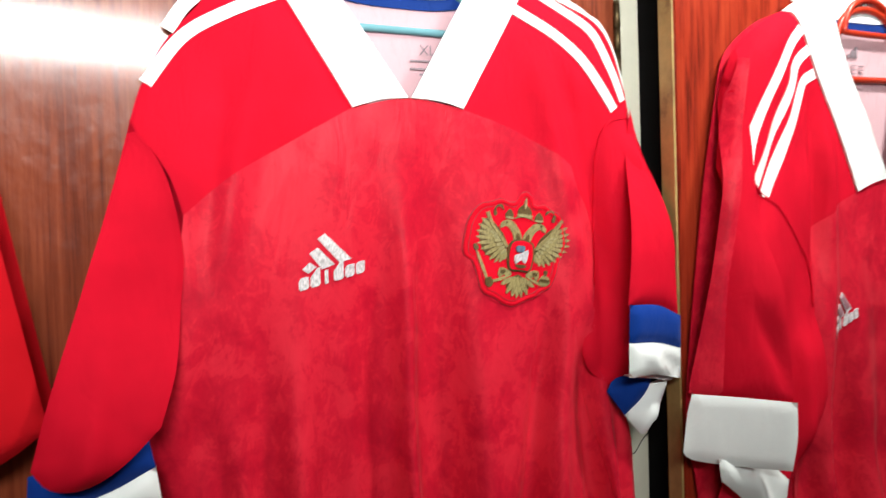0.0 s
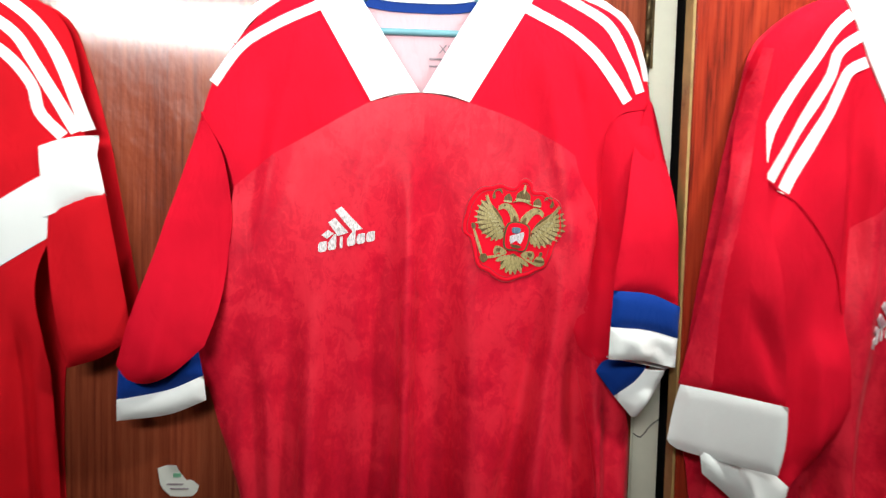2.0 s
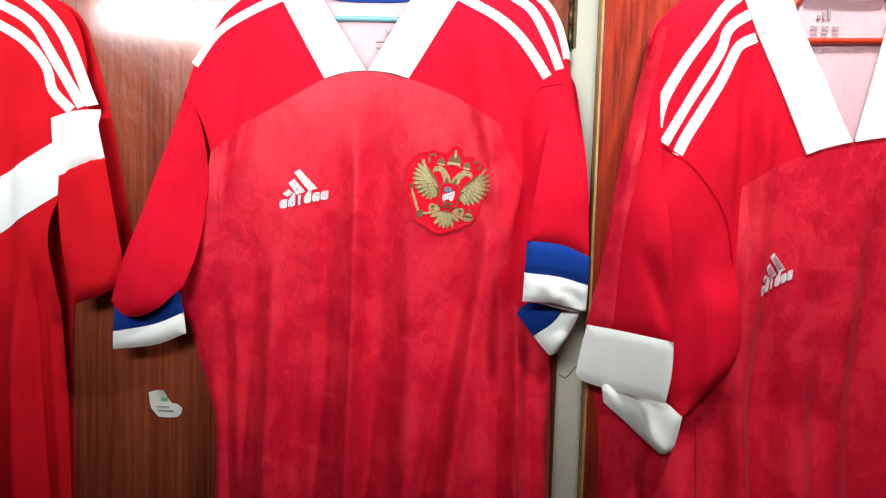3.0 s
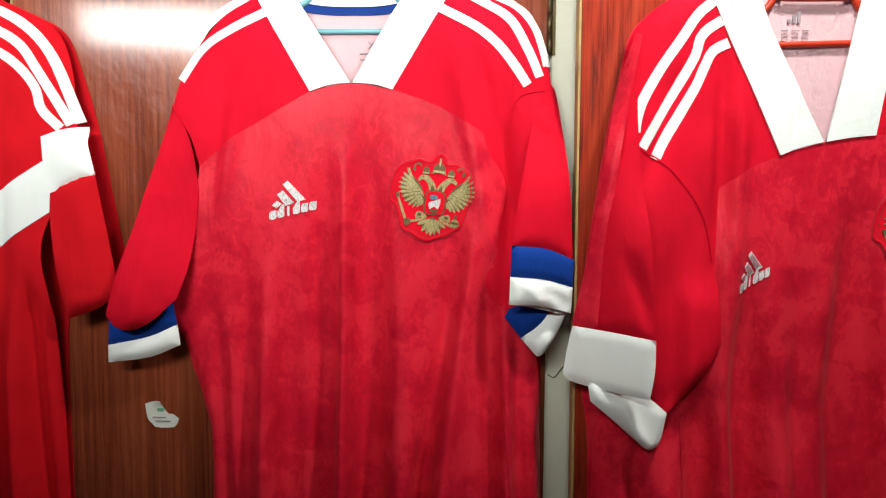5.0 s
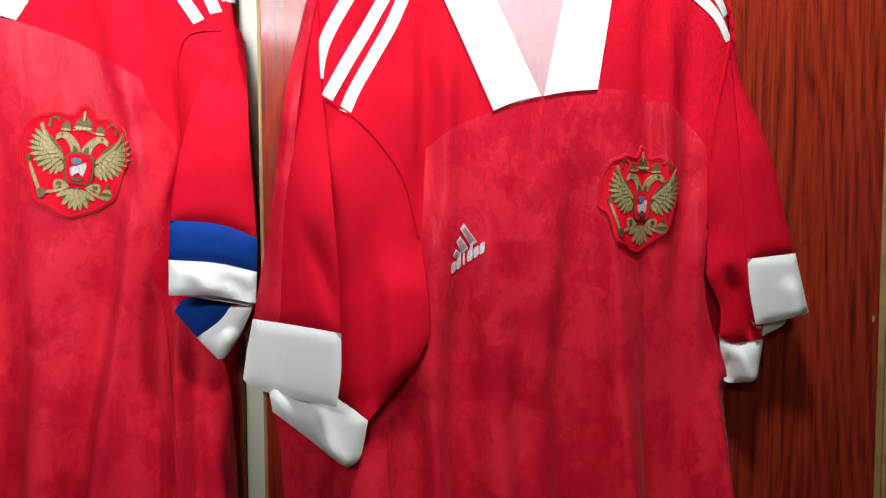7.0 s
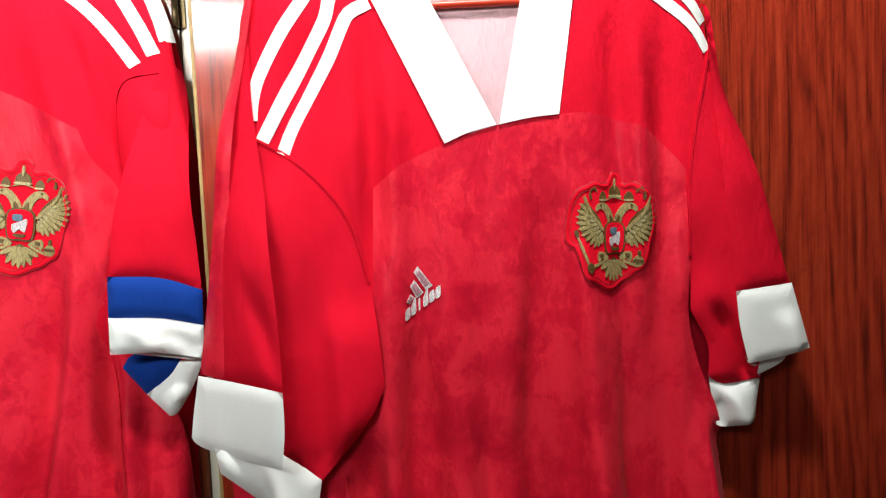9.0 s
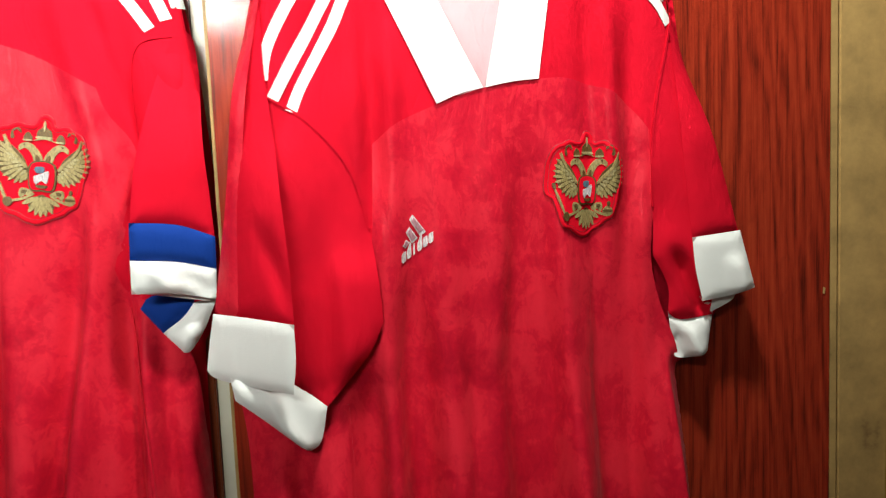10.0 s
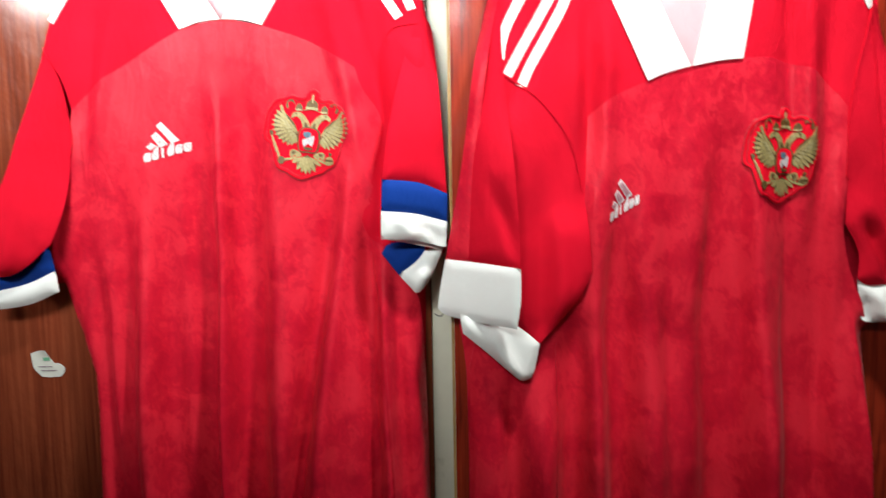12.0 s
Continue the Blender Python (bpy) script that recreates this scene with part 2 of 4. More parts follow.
def towards(faces, v):
    """Turn the triangles so that they face the room."""
    out = []
    for a, b, c in faces:
        area = (v[b][0] - v[a][0]) * (v[c][1] - v[a][1]) - (v[c][0] - v[a][0]) * (v[b][1] - v[a][1])
        out.append((a, b, c) if area > 0 else (a, c, b))
    return out


def sheet(name, poly, depth, mat, parent, origin, label="", step=0.007, thick=0.0012):
    """A cloth piece over an outline: depth(points) gives how far its face stands out into the room (y)."""
    v, f, rim = fill(poly, step)
    f = towards(f, v)
    y = depth(v)
    verts = [(q[0], yy, q[1]) for q, yy in zip(v, y)]
    n = len(verts)
    verts += [(q[0], yy + thick, q[1]) for q, yy in zip(v, y)]
    faces = list(f) + [(a + n, c + n, b + n) for a, b, c in f]
    count = {}
    for t in f:
        for a, b in zip(t, t[1:] + t[:1]):
            count[(a, b)] = 1
    ring = [(a, b) for a, b in count if (b, a) not in count]
    own = {i: 2 * n + k for k, i in enumerate(sorted({i for e in ring for i in e}))}
    m = len(own)
    verts += [verts[i] for i in sorted(own)] + [verts[i + n] for i in sorted(own)]
    faces += [(own[b], own[a], own[a] + m, own[b] + m) for a, b in ring]
    return mesh_part(name, verts, faces, mat, parent, label, origin)


def line_distance(points, line):
    """How far each point lies from an open line."""
    p, a = np.asarray(points, float), np.asarray(line, float)
    best = np.full(len(p), 9.0)
    for q, r in zip(a[:-1], a[1:]):
        d = r - q
        t = np.clip(((p - q) @ d) / max(d @ d, 1e-12), 0, 1)
        best = np.minimum(best, np.linalg.norm(p - q - t[:, None] * d, axis=1))
    return best


def smooth(t):
    t = np.clip(t, 0, 1)
    return t * t * (3 - 2 * t)


def pillow(name, poly, y0, puff, radius, mat, parent, origin, label="", folds=(), step=0.006, back=0.5, seam=None, base=None, ramp=0.06, soft=0.0012, turn=None):
    """A flattened tube of cloth over an outline, fuller away from its rim; along a seam it grows out of the cloth that base gives."""
    v, f, rim = fill(poly, step)
    f = towards(f, v)
    a = np.array(poly)
    b = np.roll(a, -1, axis=0)
    line = np.array(spline(seam, 0.006)) if seam else None
    free = np.ones(len(a), bool) if seam is None else line_distance((a + b) / 2, line) > 0.007
    dist = np.full(len(v), 9.0)
    for q, r in zip(a[free], b[free]):
        d = r - q
        t = np.clip(((v - q) @ d) / max(d @ d, 1e-12), 0, 1)
        dist = np.minimum(dist, np.linalg.norm(v - q - t[:, None] * d, axis=1))
    d = np.clip(dist / radius, 0, 1)
    full = np.sqrt(1 - (1 - d) ** 2) * 0.6 + 0.4 * d
    y0 = y0 + (turn(v) if turn else 0.0)
    front = y0 - puff * full - crease(v, folds) * np.clip(d * 2, 0, 1) - wrinkle(v, soft) * d
    rear = y0 + puff * back * full
    if seam:
        k = smooth(line_distance(v, line) / ramp)
        cloth = base(v)
        front = cloth * (1 - k) + front * k - 0.0008
        rear = (cloth + 0.003) * (1 - k) + rear * k
    n = len(v)
    verts = [(q[0], yy, q[1]) for q, yy in zip(v, front)]
    index = {}
    for i in range(n):
        index[i] = len(verts)
        verts.append((v[i][0], front[i] if i in rim else max(rear[i], front[i] + 0.001), v[i][1]))
    faces = list(f) + [(index[p], index[r], index[q]) for p, q, r in f]
    faces = [t for t in faces if len(set(t)) == 3]
    return mesh_part(name, verts, faces, mat, parent, label, origin)


def crease(v, folds):
    """Folds (x at the top, top z, lean, width, height, length): rounded ridges or valleys that grow downwards."""
    out = np.zeros(len(v))
    for x0, z0, lean, width, height, length in folds:
        down = z0 - v[:, 1]
        grow = np.clip(down / length, 0, 1)
        grow = grow * grow * (3 - 2 * grow)
        wide = max(width, 0.011) * (1 + 0.25 * np.clip(down / 0.5, 0, 1))
        out += (2.1 + 1.5 * smooth((1.42 - v[:, 1]) / 0.40)) * height * grow * np.exp(-((v[:, 0] - x0 - lean * np.maximum(down, 0)) / wide) ** 2)
    return out


def wrinkle(v, size):
    return np.array([noise.noise((q[0] * 16, q[1] * 6, 3.1)) + 0.5 * noise.noise((q[0] * 40, q[1] * 22, 7.7)) for q in v]) * size


def torso(whole, y0, puff, radius, folds, rear, lean=None):
    """The face of a hanging shirt: full in the middle, falling back to its sides."""
    def depth(v):
        v = np.asarray(v, float)
        d = np.clip(edge_distance(v, whole) * np.where(inside(v, whole), 1.0, 0.0) / radius, 0, 1)
        full = np.sqrt(np.maximum(0, 1 - (1 - d) ** 2))
        y1 = y0 + (lean(v) if lean else 0.0)
        face = y1 + (rear - y1) * (1 - full) * 0.8 - puff * full
        fold = (crease(v, folds) + wrinkle(v, 0.0026)) * np.clip(d * 1.5, 0, 1)
        room = np.maximum(rear - 0.009 - face, 0.002)
        fold = np.where(fold < 0, -room * np.tanh(-fold / room), fold)
        return np.minimum(rear - 0.003, face - fold)
    return depth


def lifted(depth, by):
    return lambda v: depth(v) - by


def strip(line, width):
    """The outline of a band of even width along a line."""
    p = np.array(spline(line, 0.006))
    t = np.gradient(p, axis=0)
    t /= np.linalg.norm(t, axis=1)[:, None]
    nrm = np.stack([-t[:, 1], t[:, 0]], 1) * width / 2
    return [tuple(q) for q in p + nrm] + [tuple(q) for q in (p - nrm)[::-1]]


def decal(name, poly, depth, lift, mat, parent, origin, label="", step=0.006):
    return sheet(name, poly, lifted(depth, lift), mat, parent, origin, label, step, lift * 0.9)


def pipe(path, r, bm=None, closed=False, sides=10):
    """A round rod along a path of points."""
    bm = bm or bmesh.new()
    p = [Vector(q) for q in path]
    rings = []
    for i, q in enumerate(p):
        a = p[i - 1] if i or closed else p[0]
        b = p[(i + 1) % len(p)] if closed or i + 1 < len(p) else p[-1]
        t = (b - a).normalized()
        u = t.cross(Vector((0, 1, 0)))
        u = u.normalized() if u.length > 1e-3 else Vector((1, 0, 0))
        w = t.cross(u)
        rings.append([bm.verts.new(q + r * (math.cos(k * math.tau / sides) * u + math.sin(k * math.tau / sides) * w)) for k in range(sides)])
    m = len(rings)
    for i in range(m if closed else m - 1):
        for k in range(sides):
            bm.faces.new((rings[i][k], rings[i][(k + 1) % sides], rings[(i + 1) % m][(k + 1) % sides], rings[(i + 1) % m][k]))
    if not closed:
        bm.faces.new(rings[0])
        bm.faces.new(rings[-1])
    for f in bm.faces:
        f.smooth = True
    return bm


# ---- the large structure ----
DOOR_Y, FRONT_Y = 0.748, 0.680

floor = tagged(part("floor", box(-1.8, 2.4, -0.80, 1.30, -0.05, 0.0), FLOORING), "worn brown floor of a narrow hallway", "floor", kind="structure")
ceiling = tagged(part("ceiling", box(-1.8, 2.4, -0.80, 1.30, 2.55, 2.60), PLASTER), "dim grey plaster ceiling of the hallway", "ceiling", kind="structure")
tagged(part("wall_south", box(-1.8, 2.4, -0.90, -0.80, 0.0, 2.55), PLASTER), "dim grey plaster wall behind the camera", "wall", kind="structure")
tagged(part("wall_west", box(-1.9, -1.8, -0.90, 1.30, 0.0, 2.55), PLASTER), "dim grey plaster end wall", "wall", kind="structure")
tagged(part("wall_east", box(2.4, 2.5, -0.90, 1.30, 0.0, 2.55), PLASTER), "dim grey plaster end wall in shade", "wall", kind="structure")
tagged(part("wall_north", box(-1.8, 2.4, 1.30, 1.40, 0.0, 2.55), PLASTER), "dim grey plaster wall behind the doors", "wall", kind="structure")
tagged(part("wall_north_head", box(-1.8, 0.52, 0.76, 0.86, 2.09, 2.55), PLASTER), "dim grey plaster wall over the doors", "wall", kind="structure")


def door_leaf(name, x0, x1, label):
    ob = part(name, box(x0, x1, DOOR_Y, DOOR_Y + 0.038, 0.01, 2.06, 0.002), WOOD_BROWN)
    tagged(ob, label, "door", kind="structure")
    part("edge_band", box(x0 - 0.006, x0 - 0.0005, DOOR_Y + 0.003, DOOR_Y + 0.036, 0.01, 2.06, 0.001), TAN, ob, "tan edge band")
    return ob


door_a = door_leaf("door_1", -0.366, 0.4475, "glossy brown veneered door with upright grain, closed")
door_b = door_leaf("door_2", -1.20, -0.380, "glossy brown veneered door beside another, closed")
# solid sheet whose near-black colour gives the shade seen through the door gaps
tagged(part("backing", box(-1.8, 0.50, 0.80, 0.84, 0.0, 2.09), DARK), "near-black sheet painted as the shade in the gaps behind the doors", "gap", kind="structure")

post = tagged(part("door_post", box(0.4485, 0.487, 0.752, 0.84, 0.0, 2.09, 0.003), CREAM), "cream gloss-painted door post with a hairline crack", "door frame", kind="structure")
part("crack", pipe(spline([(0.452, 0.7515, 1.226), (0.462, 0.7515, 1.221), (0.474, 0.7515, 1.236), (0.486, 0.7515, 1.246)]), 0.0007, sides=5), DARK, post, "dark hairline crack")


def butt_hinge(z):
    bm = pipe([(0.4465, 0.744, z - 0.045), (0.4465, 0.744, z - 0.016)], 0.0040)
    pipe([(0.4465, 0.744, z - 0.015), (0.4465, 0.744, z + 0.015)], 0.0040, bm)
    pipe([(0.4465, 0.744, z + 0.016), (0.4465, 0.744, z + 0.045)], 0.0040, bm)
    ob = tagged(part("door_hinge", bm, BRASS), "small aged brass butt hinge on the cream post", "hinge", "hinges of the door")
    part("leaf", box(0.4495, 0.456, 0.7495, 0.7515, z - 0.045, z + 0.045, 0.0004), BRASS, ob)
    part("pin_head", pipe([(0.4465, 0.744, z + 0.045), (0.4465, 0.744, z + 0.050)], 0.0035), BRASS, ob)


for hinge_z in (1.755, 0.72, 0.22):
    butt_hinge(hinge_z)

# wardrobe beside the door, standing further into the room
wardrobe = tagged(new("wardrobe"), "red-brown mahogany-veneered wardrobe with tan edges, closed", "wardrobe")
wardrobe.location = (0.88, 0.70, 0.0)


def ward(name, x0, x1, y0, y1, z0, z1, mat, bevel=0.001, label="", parent=None):
    bm = box(x0 - 0.88, x1 - 0.88, y0 - 0.70, y1 - 0.70, z0, z1, bevel)
    return part(name, bm, mat, parent or wardrobe, label)


ward_door = ward("door", 0.4825, 1.2815, FRONT_Y, FRONT_Y + 0.026, 0.06, 2.10, WOOD_RED, 0.0012, "glossy red-brown veneered door with cathedral grain")
ward("edge_band", 0.4785, 0.4822, FRONT_Y + 0.0015, FRONT_Y + 0.0255, 0.06, 2.10, TAN, 0.0006, "tan edge band", ward_door)
ward("edge_band", 1.2820, 1.2930, FRONT_Y + 0.0015, FRONT_Y + 0.0255, 0.06, 2.10, TAN, 0.0006, "tan edge band", ward_door)
# set-back carcass: the shade behind the door edge is put into its colour
ward("carcass", 0.515, 1.372, 0.712, 1.25, 0.0, 2.12, DARK, 0.002, "wardrobe carcass, coloured near-black for the shade in the gap")
ward("frame_board", 1.2965, 1.3720, FRONT_Y + 0.002, 0.711, 0.0, 2.12, TAN, 0.0015, "bare tan board with grime")
ward("moulding", 1.3725, 1.3980, FRONT_Y - 0.012, 0.711, 0.0, 2.12, OCHRE, 0.009, "ochre-varnished rounded moulding")
# near-black strip painted as the deep shade past the moulding
ward("shade_panel", 1.3985, 1.415, 0.70, 1.25, 0.0, 2.12, DARK, 0.002, "near-black panel in place of the deep shade beyond the moulding")

mesh_part("paint_chip", [(1.269, FRONT_Y - 0.0015, 1.290), (1.272, FRONT_Y - 0.0015, 1.289), (1.2735, FRONT_Y - 0.0015, 1.297), (1.270, FRONT_Y - 0.0015, 1.299)], [(0, 1, 2, 3)], TAN, ward_door, "pale chip in the veneer", (0.88, 0.70, 0.0), False)

# torn sticker on the brown door
sticker = sheet("torn_sticker", outline([(-0.176, 1.173), (-0.163, 1.177), (-0.151, 1.178)], [(-0.151, 1.178), (-0.146, 1.166), (-0.139, 1.157)],
                [(-0.139, 1.157), (-0.132, 1.157), (-0.123, 1.150)], [(-0.123, 1.150), (-0.125, 1.142), (-0.131, 1.136)], [(-0.131, 1.136), (-0.147, 1.135), (-0.160, 1.136)],
                [(-0.160, 1.136), (-0.172, 1.150), (-0.176, 1.173)], step=0.003),
                lambda v: DOOR_Y - 0.0012 - 0.004 * np.clip((v[:, 1] - 1.165) / 0.012, 0, 1) * np.clip((v[:, 0] + 0.165) / 0.015, 0, 1), PAPER, None, (0, 0, 0), step=0.005, thick=0.0006)
tagged(sticker, "torn white paper sticker with faded green print", "sticker")
for k, (xa, xb, z, h, mt) in enumerate([(-0.156, -0.146, 1.164, 0.005, PAPER_GREEN), (-0.164, -0.143, 1.152, 0.0016, INK), (-0.160, -0.136, 1.146, 0.0016, INK)]):
    part("printed_line", box(xa, xb, DOOR_Y - 0.0022, DOOR_Y - 0.0014, z - h / 2, z + h / 2), mt, sticker)

# tube lamp on the wall behind
lamp = tagged(part("tube_lamp", box(TUBE[0] - 0.80, TUBE[0] + 0.80, -0.795, -0.72, TUBE[2] - 0.03, TUBE[2] + 0.03, 0.006), LAMP_WHITE), "white fluorescent batten lamp on the wall", "lamp")
m_tube, n_tube, l_tube, b_tube = material("lit_tube", 0.4)
b_tube.inputs["Emission Color"].default_value, b_tube.inputs["Emission Strength"].default_value = (1.0, 0.99, 0.95, 1), 6.0
part("tube", pipe([(TUBE[0] - 0.75, -0.70, TUBE[2]), (TUBE[0] + 0.75, -0.70, TUBE[2])], 0.013), m_tube, lamp, "lit fluorescent tube")


# round lamp on the ceiling, added out of view to go with the overhead light
added_globe = tagged(part("added_ceiling_lamp", pipe([(ADDED_LAMP[0], ADDED_LAMP[1], 2.55), (ADDED_LAMP[0], ADDED_LAMP[1], 2.515)], 0.06, sides=24), LAMP_WHITE), "small round white lamp, unseen, added on the ceiling for light from above", "lamp")
bm_globe = bmesh.new()
bmesh.ops.create_uvsphere(bm_globe, u_segments=20, v_segments=12, radius=0.034)
bmesh.ops.translate(bm_globe, verts=bm_globe.verts, vec=(ADDED_LAMP[0], ADDED_LAMP[1], 2.485))
part("bulb", bm_globe, m_tube, added_globe, "lit bulb of the added lamp")


# ---- small cloth devices ----
def emblem(shirt, depth, origin, cx, cz, w, h, tilt=0.0):
    """An embroidered crest of plain gold shapes on a scalloped red patch; tilt: degrees clockwise."""
    co, si = math.cos(radians(tilt)), math.sin(radians(tilt))

    def at(u, v):
        x, z = u * w / 2, v * h / 2
        return (cx + x * co + z * si, cz - x * si + z * co)
    ring = [(0.14, 1.0), (0.25, 0.94), (0.28, 0.83), (0.37, 0.78), (0.54, 0.81), (0.67, 0.73), (0.82, 0.67), (0.90, 0.54), (0.96, 0.35), (1.0, 0.19), (0.96, 0.0), (0.90, -0.16), (0.88, -0.32), (0.84, -0.48), (0.78, -0.62),
            (0.63, -0.70), (0.54, -0.79), (0.36, -0.86), (0.18, -0.95), (0.05, -0.99), (-0.15, -0.95), (-0.32, -0.86), (-0.52, -0.81), (-0.61, -0.70), (-0.67, -0.54), (-0.74, -0.38), (-0.81, -0.25), (-0.94, -0.19), (-0.98, -0.03),
            (-0.96, 0.19), (-0.94, 0.38), (-0.85, 0.57), (-0.72, 0.70), (-0.54, 0.75), (-0.37, 0.82), (-0.21, 0.79), (-0.06, 0.80), (0.02, 0.90), (0.06, 0.97)]
    patch = decal("crest", [at(*q) for q in spline(ring, 0.06, True)], depth, 0.0022, PATCH_RED, shirt, origin, "embroidered crest of gold shapes on a red patch", 0.005)
    rim = np.array(spline(ring, 0.05, True))
    for scale, width, lift, mt, nm in ((0.965, 0.0044, 0.0038, PATCH_RED, "border"), (0.915, 0.0013, 0.0032, EDGE_RED, "inner_border"), (1.010, 0.0018, 0.0026, EDGE_RED, "outer_border")):
        a = np.array([at(*(q * scale)) for q in rim])
        t = np.roll(a, -1, 0) - np.roll(a, 1, 0)
        t /= np.linalg.norm(t, axis=1)[:, None]
        nr = np.stack([-t[:, 1], t[:, 0]], 1) * width / 2
        lo, hi = a - nr, a + nr
        n = len(a)
        y = depth(a) - lift
        verts = [(q[0], yy + 0.0016, q[1]) for q, yy in zip(lo, y)] + [(q[0], yy, q[1]) for q, yy in zip(a, y)] + [(q[0], yy + 0.0016, q[1]) for q, yy in zip(hi, y)]
        faces = []
        for i in range(n):
            j = (i + 1) % n
            faces += [(i, j, n + j, n + i), (n + i, n + j, 2 * n + j, 2 * n + i)]
        mesh_part(nm, verts, faces, mt, patch, "", origin)
    mid = 0.13

    def gold(name, pts, mt=GOLD, lift=0.0036):
        decal(name, [at(*q) for q in spline(pts, 0.05, True)], depth, lift, mt, patch, origin, "", 0.004)

    def leaf(a, b, width):
        a, b = np.array(a), np.array(b)
        t = b - a
        nr = np.array([-t[1], t[0]]) / np.linalg.norm(t) * width
        return [tuple(a), tuple(a + 0.35 * t + nr), tuple(a + 0.8 * t + nr * 0.9), tuple(b), tuple(a + 0.8 * t - nr * 0.9), tuple(a + 0.35 * t - nr)]
    for s in (-1, 1):
        def side(*pts):
            return [(mid + s * a, b) for a, b in pts]
        gold("plume_base", side((0.28, -0.02), (0.36, 0.20), (0.60, 0.42), (0.78, 0.46), (0.86, 0.18), (0.74, -0.10), (0.44, -0.22), (0.30, -0.16)), GOLD_DARK, 0.0030)
        tips = [(0.76, 0.58), (0.84, 0.47), (0.89, 0.36), (0.92, 0.25), (0.92, 0.14), (0.88, 0.03), (0.81, -0.07), (0.72, -0.16), (0.62, -0.23), (0.51, -0.27), (0.41, -0.26), (0.33, -0.21)]
        for k, (tx, tz) in enumerate(tips):
            f = k / (len(tips) - 1)
            gold("plume", leaf(*side((0.54 - 0.26 * f, 0.27 - 0.33 * f), (tx, tz)), 0.030))
        for k in range(6):
            f = k / 5
            gold("short_plume", leaf(*side((0.46 - 0.16 * f, 0.22 - 0.24 * f), (0.68 - 0.28 * f, 0.26 - 0.38 * f)), 0.024), GOLD_PALE, 0.0044)
        gold("bow", side((0.72, 0.60), (0.60, 0.38), (0.44, 0.22), (0.32, 0.10), (0.27, 0.02), (0.33, 0.02), (0.42, 0.12), (0.56, 0.26), (0.68, 0.40)), GOLD, 0.0048)
        gold("scroll", side((0.02, 0.12), (0.02, 0.24), (0.12, 0.38), (0.25, 0.48), (0.37, 0.48), (0.46, 0.41), (0.45, 0.33), (0.36, 0.38), (0.27, 0.34), (0.20, 0.24), (0.15, 0.12)))
        gold("scroll_shade", side((0.05, 0.14), (0.06, 0.22), (0.13, 0.28), (0.12, 0.14)), GOLD_DARK, 0.0046)
        gold("knob", side((0.33, 0.44), (0.36, 0.42), (0.37, 0.44), (0.35, 0.46)), GOLD_DARK, 0.0048)
        gold("crown", side((0.24, 0.52), (0.22, 0.59), (0.30, 0.68), (0.38, 0.59), (0.36, 0.52)), GOLD_DARK)
        gold("crown_band", side((0.23, 0.51), (0.23, 0.54), (0.37, 0.54), (0.37, 0.51)), GOLD_PALE, 0.0048)
        gold("ribbon", side((0.42, 0.64), (0.50, 0.70), (0.58, 0.66), (0.55, 0.56), (0.60, 0.53), (0.62, 0.62), (0.56, 0.72), (0.46, 0.73)), GOLD_DARK)
        gold("foot_scroll", side((0.24, -0.36), (0.38, -0.34), (0.42, -0.44), (0.38, -0.52), (0.30, -0.46), (0.22, -0.50), (0.14, -0.44)))
        gold("foot_curl", side((0.28, -0.38), (0.36, -0.38), (0.36, -0.44), (0.29, -0.43)), GOLD_DARK, 0.0048)
        gold("stem", side((0.24, -0.52), (0.40, -0.58), (0.54, -0.61), (0.54, -0.57), (0.40, -0.53), (0.26, -0.48)))
        for k in range(3):
            gold("fan_blade", leaf(*side((0.02 + 0.02 * k, -0.48), (0.10 + 0.12 * k, -0.83 + 0.05 * k * k)), 0.040))
    gold("fan_base", [(mid - 0.24, -0.66), (mid - 0.12, -0.74), (mid, -0.78), (mid + 0.12, -0.74), (mid + 0.24, -0.66), (mid + 0.06, -0.46), (mid - 0.06, -0.46)], GOLD_DARK, 0.0030)
    gold("fan_blade", leaf((mid, -0.46), (mid, -0.85), 0.040))
    gold("crown", [(mid - 0.12, 0.58), (mid - 0.13, 0.70), (mid - 0.06, 0.76), (mid, 0.80), (mid + 0.06, 0.76), (mid + 0.13, 0.70), (mid + 0.12, 0.58)], GOLD_DARK)
    gold("crown_band", [(mid - 0.13, 0.57), (mid - 0.13, 0.61), (mid + 0.13, 0.61), (mid + 0.13, 0.57)], GOLD_PALE, 0.0048)
    gold("crown_bar", leaf((mid, 0.70), (mid, 0.89), 0.020), GOLD_PALE, 0.0048)
    gold("arch", [(mid - 0.20, 0.52), (mid - 0.12, 0.57), (mid, 0.59), (mid + 0.12, 0.57), (mid + 0.20, 0.52), (mid + 0.12, 0.54), (mid, 0.56), (mid - 0.12, 0.54)])
    gold("rod", leaf((-0.80, 0.0), (-0.46, -0.66), 0.028))
    gold("rod_head", [(-0.82, 0.0), (-0.76, 0.02), (-0.72, -0.06), (-0.78, -0.10)], GOLD_DARK, 0.0044)
    gold("rod_foot", [(-0.54, -0.56), (-0.44, -0.52), (-0.38, -0.62), (-0.46, -0.70), (-0.54, -0.64)], GOLD_DARK, 0.0044)
    gold("disc", [(0.58, -0.46), (0.66, -0.40), (0.75, -0.46), (0.77, -0.54), (0.70, -0.60), (0.60, -0.58), (0.56, -0.52)])
    gold("disc_band", [(0.58, -0.48), (0.75, -0.48), (0.75, -0.52), (0.58, -0.52)], GOLD_DARK, 0.0048)
    gold("disc_bar", leaf((0.67, -0.42), (0.67, -0.32), 0.03), GOLD_DARK, 0.0044)
